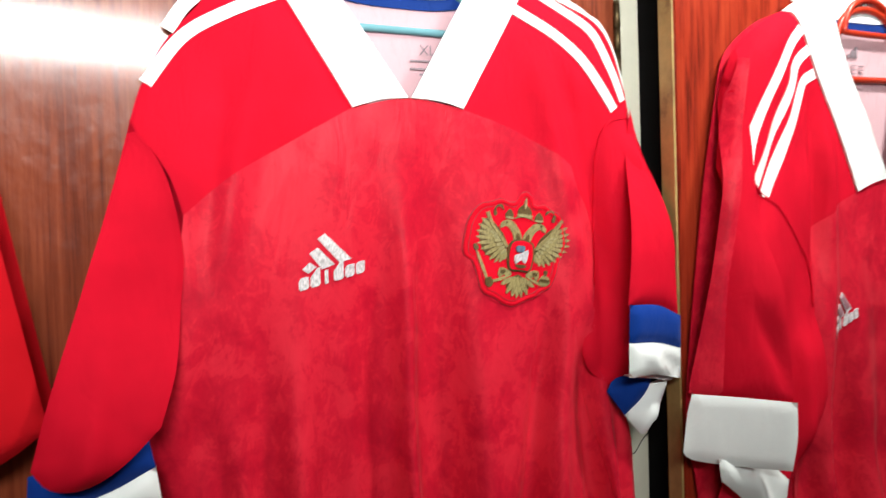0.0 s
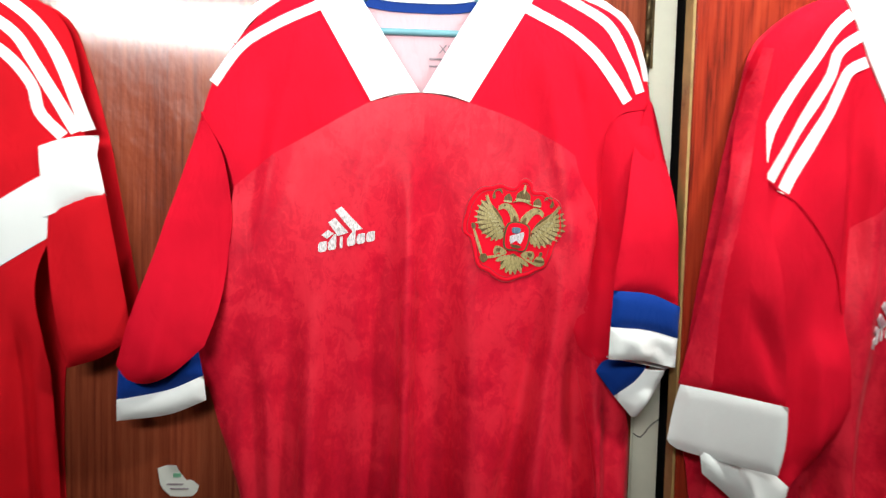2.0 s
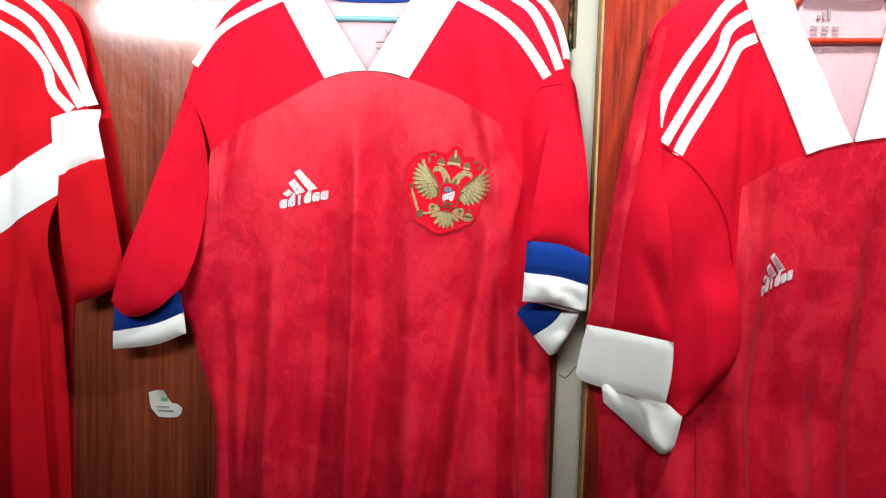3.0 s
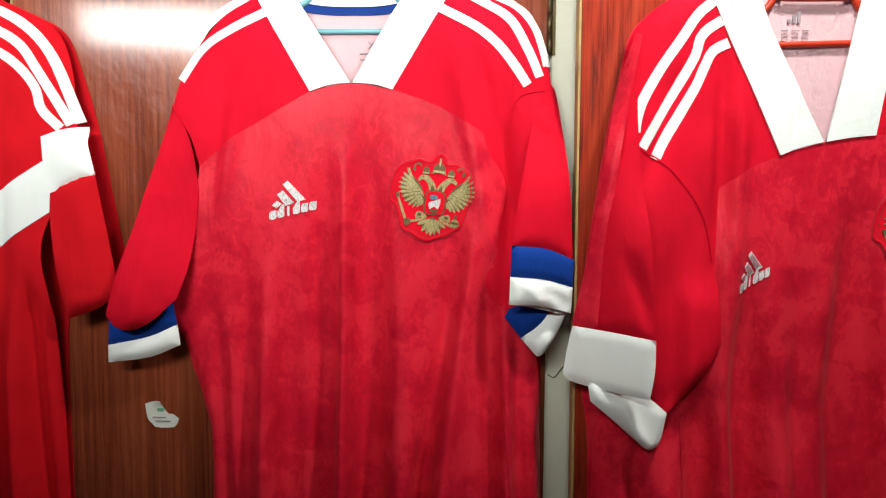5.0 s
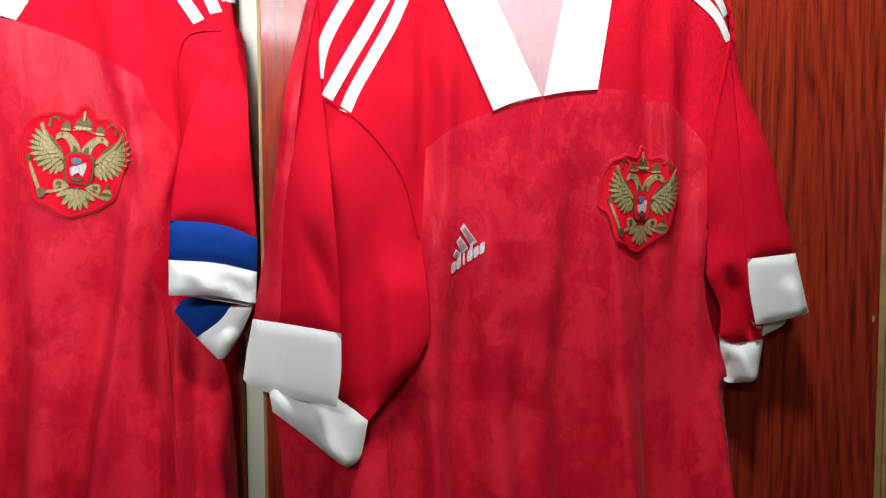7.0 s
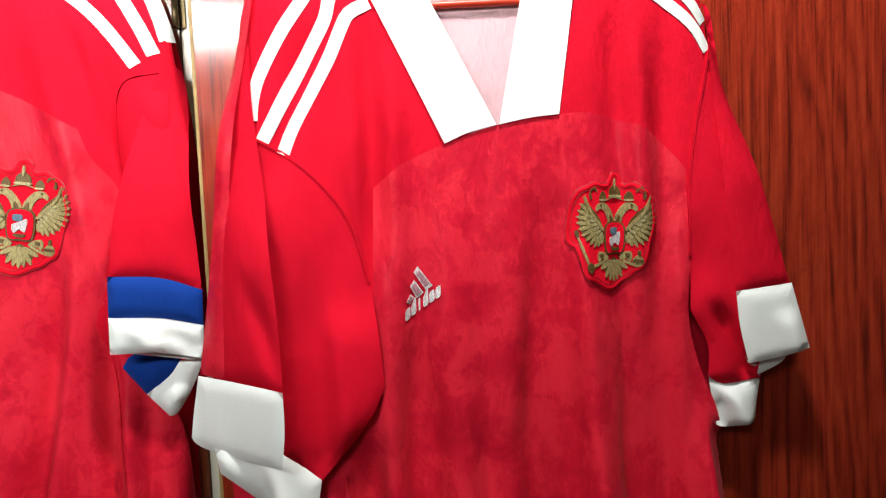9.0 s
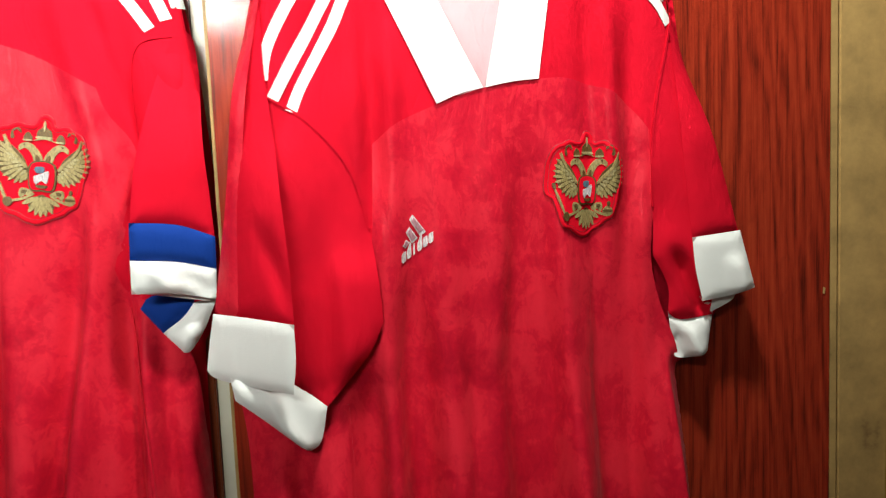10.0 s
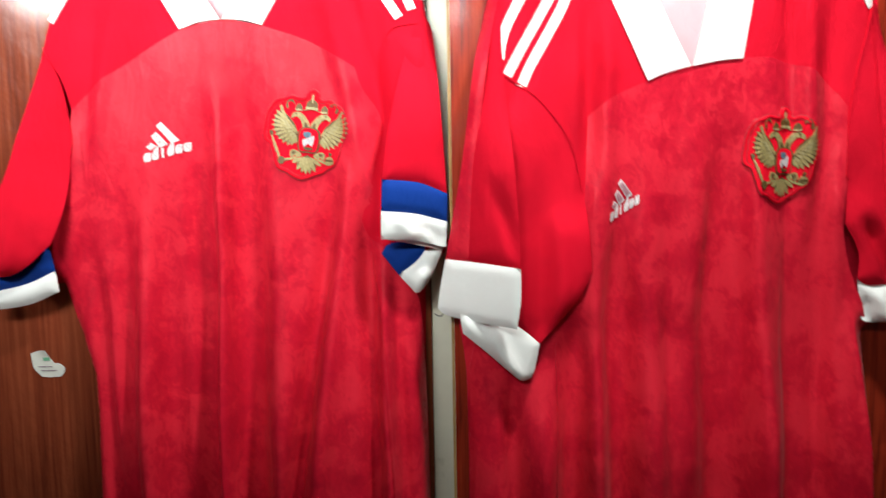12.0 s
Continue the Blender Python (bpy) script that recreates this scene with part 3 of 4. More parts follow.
    gold("shield_frame", [(mid - 0.22, 0.12), (mid + 0.22, 0.12), (mid + 0.23, -0.34), (mid, -0.38), (mid - 0.23, -0.34)], GOLD_DARK, 0.0044)
    gold("shield", [(mid - 0.19, 0.10), (mid + 0.19, 0.10), (mid + 0.20, -0.32), (mid, -0.35), (mid - 0.20, -0.32)], PATCH_RED, 0.0054)
    gold("pale_bar", [(mid - 0.14, -0.12), (mid, -0.06), (mid + 0.12, 0.0), (mid + 0.13, -0.10), (mid + 0.09, -0.24), (mid, -0.18), (mid - 0.10, -0.26)], SILVER, 0.0068)
    gold("slate_bar", [(mid - 0.12, 0.05), (mid + 0.04, 0.06), (mid + 0.03, -0.04), (mid - 0.10, -0.05)], STEEL_BLUE, 0.0072)
    gold("dark_bar", [(mid - 0.10, -0.27), (mid + 0.11, -0.27), (mid + 0.07, -0.32), (mid - 0.06, -0.32)], GOLD_DARK, 0.0068)
    return patch


def sports_mark(shirt, depth, origin, x, z, w, rise, squeeze, outlined):
    """Three slanting bars over a row of plain blocks, in white thread."""
    def at(u, v):
        return (x + w * u * squeeze, z + w * (v + rise * u))
    bars = [[(0.06, 0.30), (0.17, 0.37), (0.27, 0.28), (0.15, 0.215)], [(0.17, 0.50), (0.29, 0.555), (0.53, 0.245), (0.35, 0.22)], [(0.29, 0.68), (0.40, 0.73), (0.78, 0.254), (0.60, 0.253)]]
    mark = decal("sports_mark", [at(*q) for q in bars[2]], depth, 0.0016, LOGO_WHITE, shirt, origin, "embroidered white mark of three slanting bars", 0.005)
    for b in bars[:2]:
        decal("bar", [at(*q) for q in b], depth, 0.0016, LOGO_WHITE, mark, origin, "", 0.005)
    if outlined:
        for b in bars:
            c = np.mean(np.array(b), 0)
            decal("bar_fill", [at(*(c + (np.array(q) - c) * 0.72)) for q in b], depth, 0.0024, LOGO_FILL, mark, origin, "", 0.005)
    for k in range(6):
        u = 0.005 + k * 0.168
        tall = 0.26 if k in (1, 3) else 0.17
        if k == 2:
            pts = [(u + 0.04, 0.0), (u + 0.09, 0.0), (u + 0.09, 0.20), (u + 0.04, 0.20)]
        else:
            pts = [(u, 0.03), (u + 0.03, 0.0), (u + 0.12, 0.0), (u + 0.145, 0.03), (u + 0.145, tall), (u + 0.11, tall + 0.01), (u + 0.03, 0.18), (u, 0.14)]
        decal("block", [at(*q) for q in pts], depth, 0.0016, LOGO_WHITE, mark, origin, "", 0.004)
    return mark


def hanger(name, cx, y, bar_z, half, mat, label, lean=0.0):
    """A moulded plastic hanger: sloping arms, a trouser bar, a small loop under the hook."""
    ob = new(name)
    ob.location = (cx, y, bar_z)
    tagged(ob, label, "hanger", "hangers on the doors")
    r = 0.0048

    def line(p):
        q = spline([(a, b) for a, b in p], 0.008)
        return [(a, 0.0, b) for a, b in q]
    part("arms", pipe(line([(-half, -0.002), (-half * 0.72, 0.020), (-half * 0.4, 0.046), (-0.04, 0.084), (0.0, 0.096), (0.04, 0.084), (half * 0.4, 0.046), (half * 0.72, 0.020), (half, -0.002)]), r), mat, ob)
    part("bar", pipe(line([(-half, -0.002), (-half * 0.5, 0.0), (half * 0.5, 0.0 + lean), (half, -0.002 + lean)]), r * 0.9), mat, ob)
    loop = [(-0.046, 0.066), (-0.040, 0.062), (0.040, 0.062), (0.046, 0.066), (0.043, 0.078), (0.030, 0.098), (0.0, 0.108), (-0.030, 0.098), (-0.043, 0.078)]
    part("loop", pipe([(a, -0.004, b) for a, b in spline(loop, 0.006, True)], r * 0.85, closed=True), mat, ob)
    part("hook", pipe([(a, 0.0, b) for a, b in spline([(0.0, 0.094), (0.0, 0.13), (0.018, 0.148), (0.020, 0.172), (0.0, 0.186), (-0.018, 0.176), (-0.021, 0.160)], 0.005)], 0.0022, sides=8), METAL, ob, "bent steel hook")
    return ob


def wall_nail(x, y, z):
    tagged(part("nail", pipe([(x, y + 0.004, z), (x, y - 0.034, z + 0.004)], 0.0022, sides=8), METAL), "steel nail that a hanger hooks over", "nail", "nails for the hangers")


# ---- the middle shirt, on the brown door ----
def shirt_middle():
    o = (0.156, 0.715, 1.80)
    ob = new("football_shirt")
    ob.location = o
    tagged(ob, "red football shirt with white collar and blue-white cuffs", "shirt", "shirts on the doors")
    neck_l, neck_r, v_l, v_r, v_m = (0.000, 1.812), (0.310, 1.812), (0.094, 1.651), (0.216, 1.652), (0.156, 1.6625)
    arc_l = [(-0.074, 1.542), (-0.028, 1.580), (0.040, 1.620), v_l]
    arc_r = [v_r, (0.278, 1.630), (0.347, 1.590)]
    arc_m = [v_l, v_m, v_r]
    sh_l = [(-0.118, 1.632), (-0.104, 1.675), (-0.083, 1.714), (-0.050, 1.755), neck_l]
    sh_r = [neck_r, (0.365, 1.790), (0.412, 1.772), (0.437, 1.72), (0.452, 1.632)]
    arm_l = [(-0.074, 1.542), (-0.088, 1.585), (-0.118, 1.632)]
    arm_r = [(0.452, 1.632), (0.44, 1.50), (0.42, 1.40)]
    right = [(0.347, 1.590), (0.356, 1.562), (0.382, 1.515), (0.376, 1.44), (0.364, 1.374), (0.388, 1.329), (0.430, 1.258), (0.438, 1.15), (0.440, 1.05), (0.442, 0.86)]
    left = [(-0.068, 0.86), (-0.064, 1.044), (-0.066, 1.137), (-0.078, 1.184), (-0.100, 1.252), (-0.118, 1.332), (-0.098, 1.40), (-0.086, 1.46), (-0.074, 1.542)]
    hem = [(0.442, 0.86), (0.19, 0.845), (-0.068, 0.86)]
    whole = outline([(-0.068, 0.86), (-0.064, 1.044), (-0.066, 1.137), (-0.078, 1.184), (-0.092, 1.240), (-0.105, 1.285)], [(-0.105, 1.285), (-0.195, 1.270)], [(-0.195, 1.270), (-0.197, 1.316), (-0.186, 1.372), (-0.150, 1.51), (-0.120, 1.632), (-0.106, 1.675), (-0.085, 1.714), (-0.052, 1.755), neck_l], [neck_l, (0.155, 1.86), neck_r],
                    [neck_r, (0.365, 1.790), (0.412, 1.772), (0.437, 1.72), (0.454, 1.632), (0.465, 1.50), (0.472, 1.40), (0.476, 1.335)], [(0.476, 1.335), (0.440, 1.27)], [(0.440, 1.27), (0.438, 1.15), (0.440, 1.05), (0.442, 0.86)], hem)
    seam_l = [(-0.119, 1.634), (-0.090, 1.580), (-0.077, 1.51), (-0.079, 1.47)]
    seam_r = [(0.436, 1.652), (0.398, 1.640), (0.385, 1.60), (0.384, 1.51), (0.372, 1.45)]
    rear = 0.743
    folds = [(-0.004, 1.50, 0.01, 0.016, -0.008, 0.3), (0.030, 1.50, 0.0, 0.022, 0.006, 0.3), (0.058, 1.46, 0.01, 0.024, -0.013, 0.36),
             (0.116, 1.60, 0.0, 0.020, -0.017, 0.34), (0.146, 1.60, -0.01, 0.011, 0.010, 0.25), (0.182, 1.64, 0.0, 0.023, -0.018, 0.34),
             (0.225, 1.60, 0.0, 0.024, 0.004, 0.3), (0.268, 1.34, -0.02, 0.016, -0.003, 0.25), (0.325, 1.47, -0.16, 0.013, -0.008, 0.10), (0.345, 1.54, -0.12, 0.016, 0.007, 0.15),
             (0.358, 1.40, 0.02, 0.012, -0.007, 0.1), (0.382, 1.33, 0.03, 0.014, 0.006, 0.1), (0.398, 1.32, 0.02, 0.008, -0.006, 0.10),
             (-0.052, 1.34, 0.06, 0.009, -0.008, 0.12), (-0.078, 1.30, 0.05, 0.010, 0.005, 0.1),
             (0.02, 1.76, -0.25, 0.014, 0.003, 0.08), (-0.03, 1.72, -0.1, 0.012, -0.003, 0.08), (0.30, 1.74, 0.2, 0.014, 0.004, 0.08), (0.33, 1.74, 0.25, 0.010, -0.004, 0.08), (0.375, 1.70, 0.05, 0.010, -0.004, 0.08)]
    depth = torso(whole, 0.722, 0.010, 0.085, folds, rear, lambda v: 0.05 * (0.16 - v[:, 0]) + 0.06 * np.clip(v[:, 1] - 1.64, 0, 0.2) - 0.034 * smooth((1.36 - v[:, 1]) / 0.32))
    sheet("front_panel", outline(arc_l, arc_m, arc_r, right, hem, left), depth, PRINT, ob, o, "marbled red satin front", 0.006)
    sheet("yoke", outline(sh_l, [neck_l, v_l], arc_l[::-1], arm_l), depth, RED, ob, o, "plain red yoke", 0.006)
    sheet("yoke", outline([v_r, neck_r], sh_r, arm_r, [(0.42, 1.40), (0.376, 1.44), (0.382, 1.515), (0.356, 1.562), (0.347, 1.590)], arc_r[::-1]), depth, RED, ob, o, "plain red yoke", 0.006)
    sheet("back_panel", whole, lambda v: np.full(len(v), rear) - 0.0, RED, ob, o, "red back panel", 0.02, 0.0015)
    inner = outline([(0.03, 1.815), (0.156, 1.795), (0.282, 1.815)], [(0.282, 1.815), (0.23, 1.70), (0.156, 1.60)], [(0.156, 1.60), (0.09, 1.70), (0.03, 1.815)])
    lining = sheet("lining", inner, lambda v: rear - 0.0035 - 0.003 * np.cos((v[:, 0] - 0.156) * 18), PINK, ob, o, "pale pink inside of the back", 0.01)
    sheet("neck_tape", outline([(0.035, 1.795), (0.10, 1.780), (0.156, 1.777), (0.21, 1.780), (0.277, 1.797)], [(0.277, 1.784), (0.21, 1.768), (0.156, 1.765), (0.10, 1.768), (0.035, 1.783)]), lambda v: np.full(len(v), rear - 0.008), NAVY, ob, o, "navy neck tape", 0.008)
    sheet("back_collar", outline([(0.01, 1.83), (0.08, 1.845), (0.156, 1.848), (0.23, 1.845), (0.30, 1.83)], [(0.277, 1.797), (0.21, 1.780), (0.156, 1.777), (0.10, 1.780), (0.035, 1.795)]), lambda v: np.full(len(v), rear - 0.0095), WHITE, ob, o, "white inside of the collar", 0.01, 0.002)
    face = lifted(depth, 0.0025)
    sheet("collar", outline([neck_l, v_l], [v_l, (0.125, 1.660), (0.1545, 1.6625)], [(0.1545, 1.6625), (0.080, 1.777), (0.050, 1.828)], [(0.050, 1.828), (0.02, 1.828), neck_l]), face, WHITE, ob, o, "white collar band", 0.006, 0.003)
    sheet("collar", outline([v_r, neck_r], [neck_r, (0.29, 1.828), (0.262, 1.828)], [(0.262, 1.828), (0.224, 1.777), (0.1575, 1.6625)], [(0.1575, 1.6625), (0.188, 1.660), v_r]), face, WHITE, ob, o, "white collar band", 0.006, 0.003)
    for line in ([(0.262, 1.782), (0.300, 1.762), (0.340, 1.740), (0.368, 1.716), (0.390, 1.689), (0.411, 1.658)], [(0.296, 1.806), (0.341, 1.783), (0.384, 1.755), (0.412, 1.709), (0.429, 1.671)], [(0.335, 1.804), (0.389, 1.780), (0.420, 1.749), (0.434, 1.715), (0.441, 1.688)],
                 [(0.028, 1.768), (-0.030, 1.742), (-0.070, 1.716), (-0.104, 1.670)], [(0.010, 1.798), (-0.035, 1.775), (-0.064, 1.752), (-0.083, 1.724)]):
        decal("shoulder_stripe", strip(line, 0.0135), depth, 0.0014, WHITE, ob, o)
    for line in (seam_l, seam_r):
        decal("armhole_seam", strip(line, 0.0022), depth, 0.0022, RED, ob, o, "stitched armhole seam")
    decal("side_seam", strip([(0.362, 1.325), (0.376, 1.235), (0.388, 1.10), (0.396, 0.95)], 0.0024), depth, 0.0022, PRINT, ob, o, "stitched side seam")
    # sleeve with the plain hanging cuff
    pillow("sleeve", outline([(-0.119, 1.634), (-0.142, 1.543), (-0.161, 1.478), (-0.191, 1.372), (-0.204, 1.322)], [(-0.204, 1.322), (-0.190, 1.304), (-0.165, 1.300), (-0.135, 1.314), (-0.100, 1.346)],
                             [(-0.100, 1.346), (-0.086, 1.394), (-0.080, 1.45), (-0.077, 1.51), (-0.090, 1.580), (-0.119, 1.634)]), 0.692, 0.008, 0.022, RED, ob, o, "plain red sleeve",
           seam=seam_l, base=depth, ramp=0.16, folds=[(-0.12, 1.52, -0.2, 0.012, 0.003, 0.1), (-0.135, 1.38, 0.25, 0.010, -0.004, 0.05), (-0.125, 1.36, 0.2, 0.008, 0.004, 0.04)])
    pillow("blue_band", outline([(-0.211, 1.312), (-0.16, 1.320), (-0.114, 1.341)], [(-0.114, 1.341), (-0.107, 1.305)], [(-0.107, 1.305), (-0.15, 1.286), (-0.2135, 1.272)], [(-0.2135, 1.272), (-0.211, 1.312)]), 0.713, 0.008, 0.015, BLUE, ob, o, "blue cuff band")
    pillow("white_cuff", outline([(-0.2135, 1.273), (-0.15, 1.287), (-0.107, 1.306)], [(-0.107, 1.306), (-0.103, 1.274)], [(-0.103, 1.274), (-0.15, 1.255), (-0.2135, 1.246)], [(-0.2135, 1.246), (-0.2135, 1.273)]), 0.713, 0.008, 0.015, WHITE, ob, o, "white cuff")
    # sleeve with the creased double cuff
    pillow("sleeve_inner", outline([(0.398, 1.640), (0.385, 1.60), (0.384, 1.51), (0.370, 1.44), (0.352, 1.374)], [(0.352, 1.374), (0.362, 1.350), (0.388, 1.331)], [(0.388, 1.331), (0.43, 1.343), (0.45, 1.42), (0.445, 1.60), (0.436, 1.652)], [(0.436, 1.652), (0.398, 1.640)]),
           0.698, 0.012, 0.025, RED, ob, o, "plain red sleeve", seam=seam_r, base=depth, ramp=0.07, folds=[(0.385, 1.62, -0.02, 0.010, -0.005, 0.1)])
    aside = lambda v: 0.26 * np.clip(v[:, 0] - 0.390, 0, 1) * smooth((1.62 - v[:, 1]) / 0.16)
    pillow("sleeve_fold", outline([(0.440, 1.662), (0.418, 1.60), (0.397, 1.50), (0.387, 1.429)], [(0.387, 1.429), (0.436, 1.424), (0.475, 1.408)], [(0.475, 1.408), (0.470, 1.50), (0.462, 1.60), (0.4535, 1.655), (0.440, 1.662)]), 0.656, 0.008, 0.02, RED, ob, o, "folded outer half of the sleeve", seam=[(0.4535, 1.655), (0.440, 1.662), (0.430, 1.635)], base=lifted(depth, 0.004), ramp=0.16, turn=aside)
    pillow("blue_band", outline([(0.387, 1.430), (0.436, 1.425), (0.476, 1.409)], [(0.476, 1.409), (0.475, 1.370)], [(0.475, 1.370), (0.433, 1.382), (0.385, 1.387)], [(0.385, 1.387), (0.387, 1.430)]), 0.652, 0.006, 0.012, BLUE, ob, o, "blue cuff band", turn=aside)
    pillow("white_cuff", outline([(0.385, 1.387), (0.433, 1.382), (0.475, 1.3705)], [(0.475, 1.3705), (0.473, 1.334)], [(0.473, 1.334), (0.428, 1.345), (0.384, 1.348)], [(0.384, 1.348), (0.385, 1.387)]), 0.652, 0.006, 0.012, WHITE, ob, o, "creased white cuff",
           [(0.410, 1.382, 0.55, 0.007, 0.004, 0.012), (0.440, 1.372, 0.9, 0.006, -0.003, 0.012)], turn=aside)
    pillow("cuff_lining", outline([(0.384, 1.350), (0.428, 1.349), (0.473, 1.338)], [(0.473, 1.338), (0.466, 1.331), (0.428, 1.339), (0.384, 1.3485)]), 0.662, 0.004, 0.008, WHITE, ob, o, "white cuff lining", turn=aside)
    pillow("lower_blue_band", outline([(0.380, 1.325), (0.394, 1.340), (0.443, 1.340)], [(0.443, 1.340), (0.442, 1.327), (0.428, 1.311), (0.404, 1.294)], [(0.404, 1.294), (0.380, 1.325)]), 0.690, 0.006, 0.012, BLUE, ob, o, "blue cuff band")
    pillow("lower_white_cuff", outline([(0.4035, 1.2945), (0.428, 1.3115), (0.441, 1.329)], [(0.441, 1.329), (0.470, 1.334)], [(0.470, 1.334), (0.455, 1.300), (0.443, 1.280), (0.434, 1.269), (0.427, 1.268)], [(0.427, 1.268), (0.4035, 1.2945)]), 0.690, 0.006, 0.010, WHITE, ob, o, "white cuff",
           [(0.438, 1.315, 0.1, 0.006, 0.003, 0.02)])
    emblem(ob, depth, o, 0.2715, 1.4965, 0.122, 0.130, 8.0)
    sports_mark(ob, depth, o, 0.032, 1.4615, 0.071, 0.24, 1.0, False)
    # size print inside the neck
    txt = bpy.data.curves.new("size_print", "FONT")
    txt.body, txt.size, txt.align_x = "XL", 0.016, "CENTER"
    txt.materials.append(INK)
    t_ob = new("size_print", txt)
    t_ob.parent = lining
    t_ob.matrix_local = pose(0.186 - o[0], rear - 0.0075 - o[1], 1.716 - o[2], 90, 0, 0)
    t_ob["label"] = "grey size print"
    for k, (a, b, z) in enumerate([(0.165, 0.207, 1.709), (0.165, 0.207, 1.700), (0.176, 0.198, 1.694)]):
        part("print_line", box(a - o[0], b - o[0], rear - 0.0085 - o[1], rear - 0.0075 - o[1], z - 0.001 - o[2], z + 0.001 - o[2]), INK, lining)
    hanger("clothes_hanger", 0.156, 0.735, 1.741, 0.165, PLASTIC_AQUA, "pale aqua plastic hanger inside the shirt")
    wall_nail(0.156, DOOR_Y, 1.9225)


# ---- the shirt on the wardrobe ----
def shirt_right():
    o = (0.803, 0.660, 1.74)
    ob = new("football_shirt")
    ob.location = o
    tagged(ob, "red football shirt with white collar and plain white cuffs", "shirt", "shirts on the doors")
    neck_l, neck_r, v_l, v_r, v_m = (0.640, 1.785), (0.905, 1.785), (0.745, 1.554), (0.870, 1.581), (0.803, 1.572)
    arc_l = [(0.667, 1.510), (0.699, 1.534), v_l]
    arc_m = [v_l, v_m, v_r]
    arc_r = [v_r, (0.903, 1.582), (0.937, 1.573), (0.967, 1.560), (0.990, 1.543), (1.010, 1.516)]
    sh_l = [(0.520, 1.585), (0.533, 1.66), (0.545, 1.713), (0.565, 1.740), (0.600, 1.766), neck_l]
    sh_r = [neck_r, (0.950, 1.770), (1.000, 1.750), (1.033, 1.715), (1.042, 1.633)]
    right = [(1.010, 1.516), (1.014, 1.44), (1.008, 1.36), (1.02, 1.30), (1.040, 1.245), (1.049, 1.200), (1.058, 1.057), (1.066, 0.82)]
    hem = [(1.066, 0.82), (0.78, 0.805), (0.500, 0.82)]
    left = [(0.500, 0.82), (0.503, 1.099), (0.508, 1.191), (0.545, 1.26), (0.62, 1.29), (0.655, 1.33), (0.661, 1.40), (0.667, 1.510)]
    whole = outline([(0.500, 0.82), (0.500, 1.10), (0.495, 1.19), (0.481, 1.262)], [(0.481, 1.262), (0.482, 1.318), (0.498, 1.45), (0.516, 1.574), (0.533, 1.66), (0.545, 1.715), (0.565, 1.742), (0.600, 1.768), neck_l], [neck_l, (0.773, 1.82), neck_r],
                    [neck_r, (0.950, 1.770), (1.000, 1.750), (1.034, 1.715), (1.048, 1.66), (1.075, 1.543), (1.115, 1.386), (1.133, 1.318)], [(1.133, 1.318), (1.083, 1.235), (1.050, 1.21)], [(1.050, 1.21), (1.049, 1.200), (1.058, 1.057), (1.066, 0.82)], hem)
    seam_l = [(0.545, 1.567), (0.586, 1.543), (0.619, 1.510), (0.643, 1.471), (0.658, 1.41)]
    seam_r = [(1.046, 1.66), (1.036, 1.625), (1.022, 1.568), (1.013, 1.50), (1.011, 1.42)]
    rear = 0.673
    folds = [(0.672, 1.50, 0.0, 0.013, 0.007, 0.12), (0.704, 1.44, 0.0, 0.022, -0.013, 0.24), (0.738, 1.52, 0.02, 0.024, 0.005, 0.2), (0.775, 1.42, 0.0, 0.014, -0.003, 0.25), (0.812, 1.55, 0.02, 0.020, 0.006, 0.2),
             (0.852, 1.56, -0.02, 0.027, -0.019, 0.34), (0.888, 1.55, 0.02, 0.014, 0.007, 0.2), (0.935, 1.40, 0.0, 0.026, 0.005, 0.2), (0.972, 1.52, -0.03, 0.025, -0.017, 0.34), (0.996, 1.50, 0.0, 0.010, 0.007, 0.12),
             (0.978, 1.32, 0.02, 0.010, -0.008, 0.14), (1.022, 1.27, 0.04, 0.012, 0.006, 0.1), (0.60, 1.18, 0.03, 0.016, 0.005, 0.15), (0.650, 1.27, -0.02, 0.016, -0.012, 0.12), (0.56, 1.20, 0.02, 0.012, -0.006, 0.12),
             (0.668, 1.72, -0.02, 0.010, -0.004, 0.1), (0.690, 1.66, 0.0, 0.010, 0.005, 0.1), (0.650, 1.66, 0.0, 0.012, 0.004, 0.1), (0.62, 1.70, -0.3, 0.012, -0.004, 0.08),
             (0.93, 1.72, 0.02, 0.010, -0.004, 0.1), (0.955, 1.72, 0.02, 0.011, 0.004, 0.1), (0.985, 1.70, 0.02, 0.010, -0.004, 0.1)]
    depth = torso(whole, 0.657, 0.008, 0.040, folds, rear, lambda v: -0.013 * smooth((0.68 - v[:, 0]) / 0.11) * smooth((v[:, 1] - 1.40) / 0.1) - 0.030 * smooth((1.24 - v[:, 1]) / 0.22) * (0.45 + 0.55 * smooth((v[:, 0] - 0.60) / 0.08)))
    sheet("front_panel", outline(arc_l, arc_m, arc_r, right, hem, left), depth, PRINT, ob, o, "marbled red satin front", 0.006)
    sheet("yoke", outline(sh_l, [neck_l, v_l], arc_l[::-1], [(0.667, 1.510), (0.661, 1.40), (0.655, 1.33)], [(0.655, 1.33), (0.60, 1.36), (0.53, 1.45), (0.520, 1.585)]), depth, RED, ob, o, "plain red yoke", 0.006)
    sheet("yoke", outline([v_r, neck_r], sh_r, [(1.042, 1.633), (1.034, 1.50), (1.014, 1.44), (1.010, 1.516)], arc_r[::-1]), depth, RED, ob, o, "plain red yoke", 0.006)
    sheet("back_panel", whole, lambda v: np.full(len(v), rear), PRINT, ob, o, "marbled red back panel", 0.02, 0.0015)
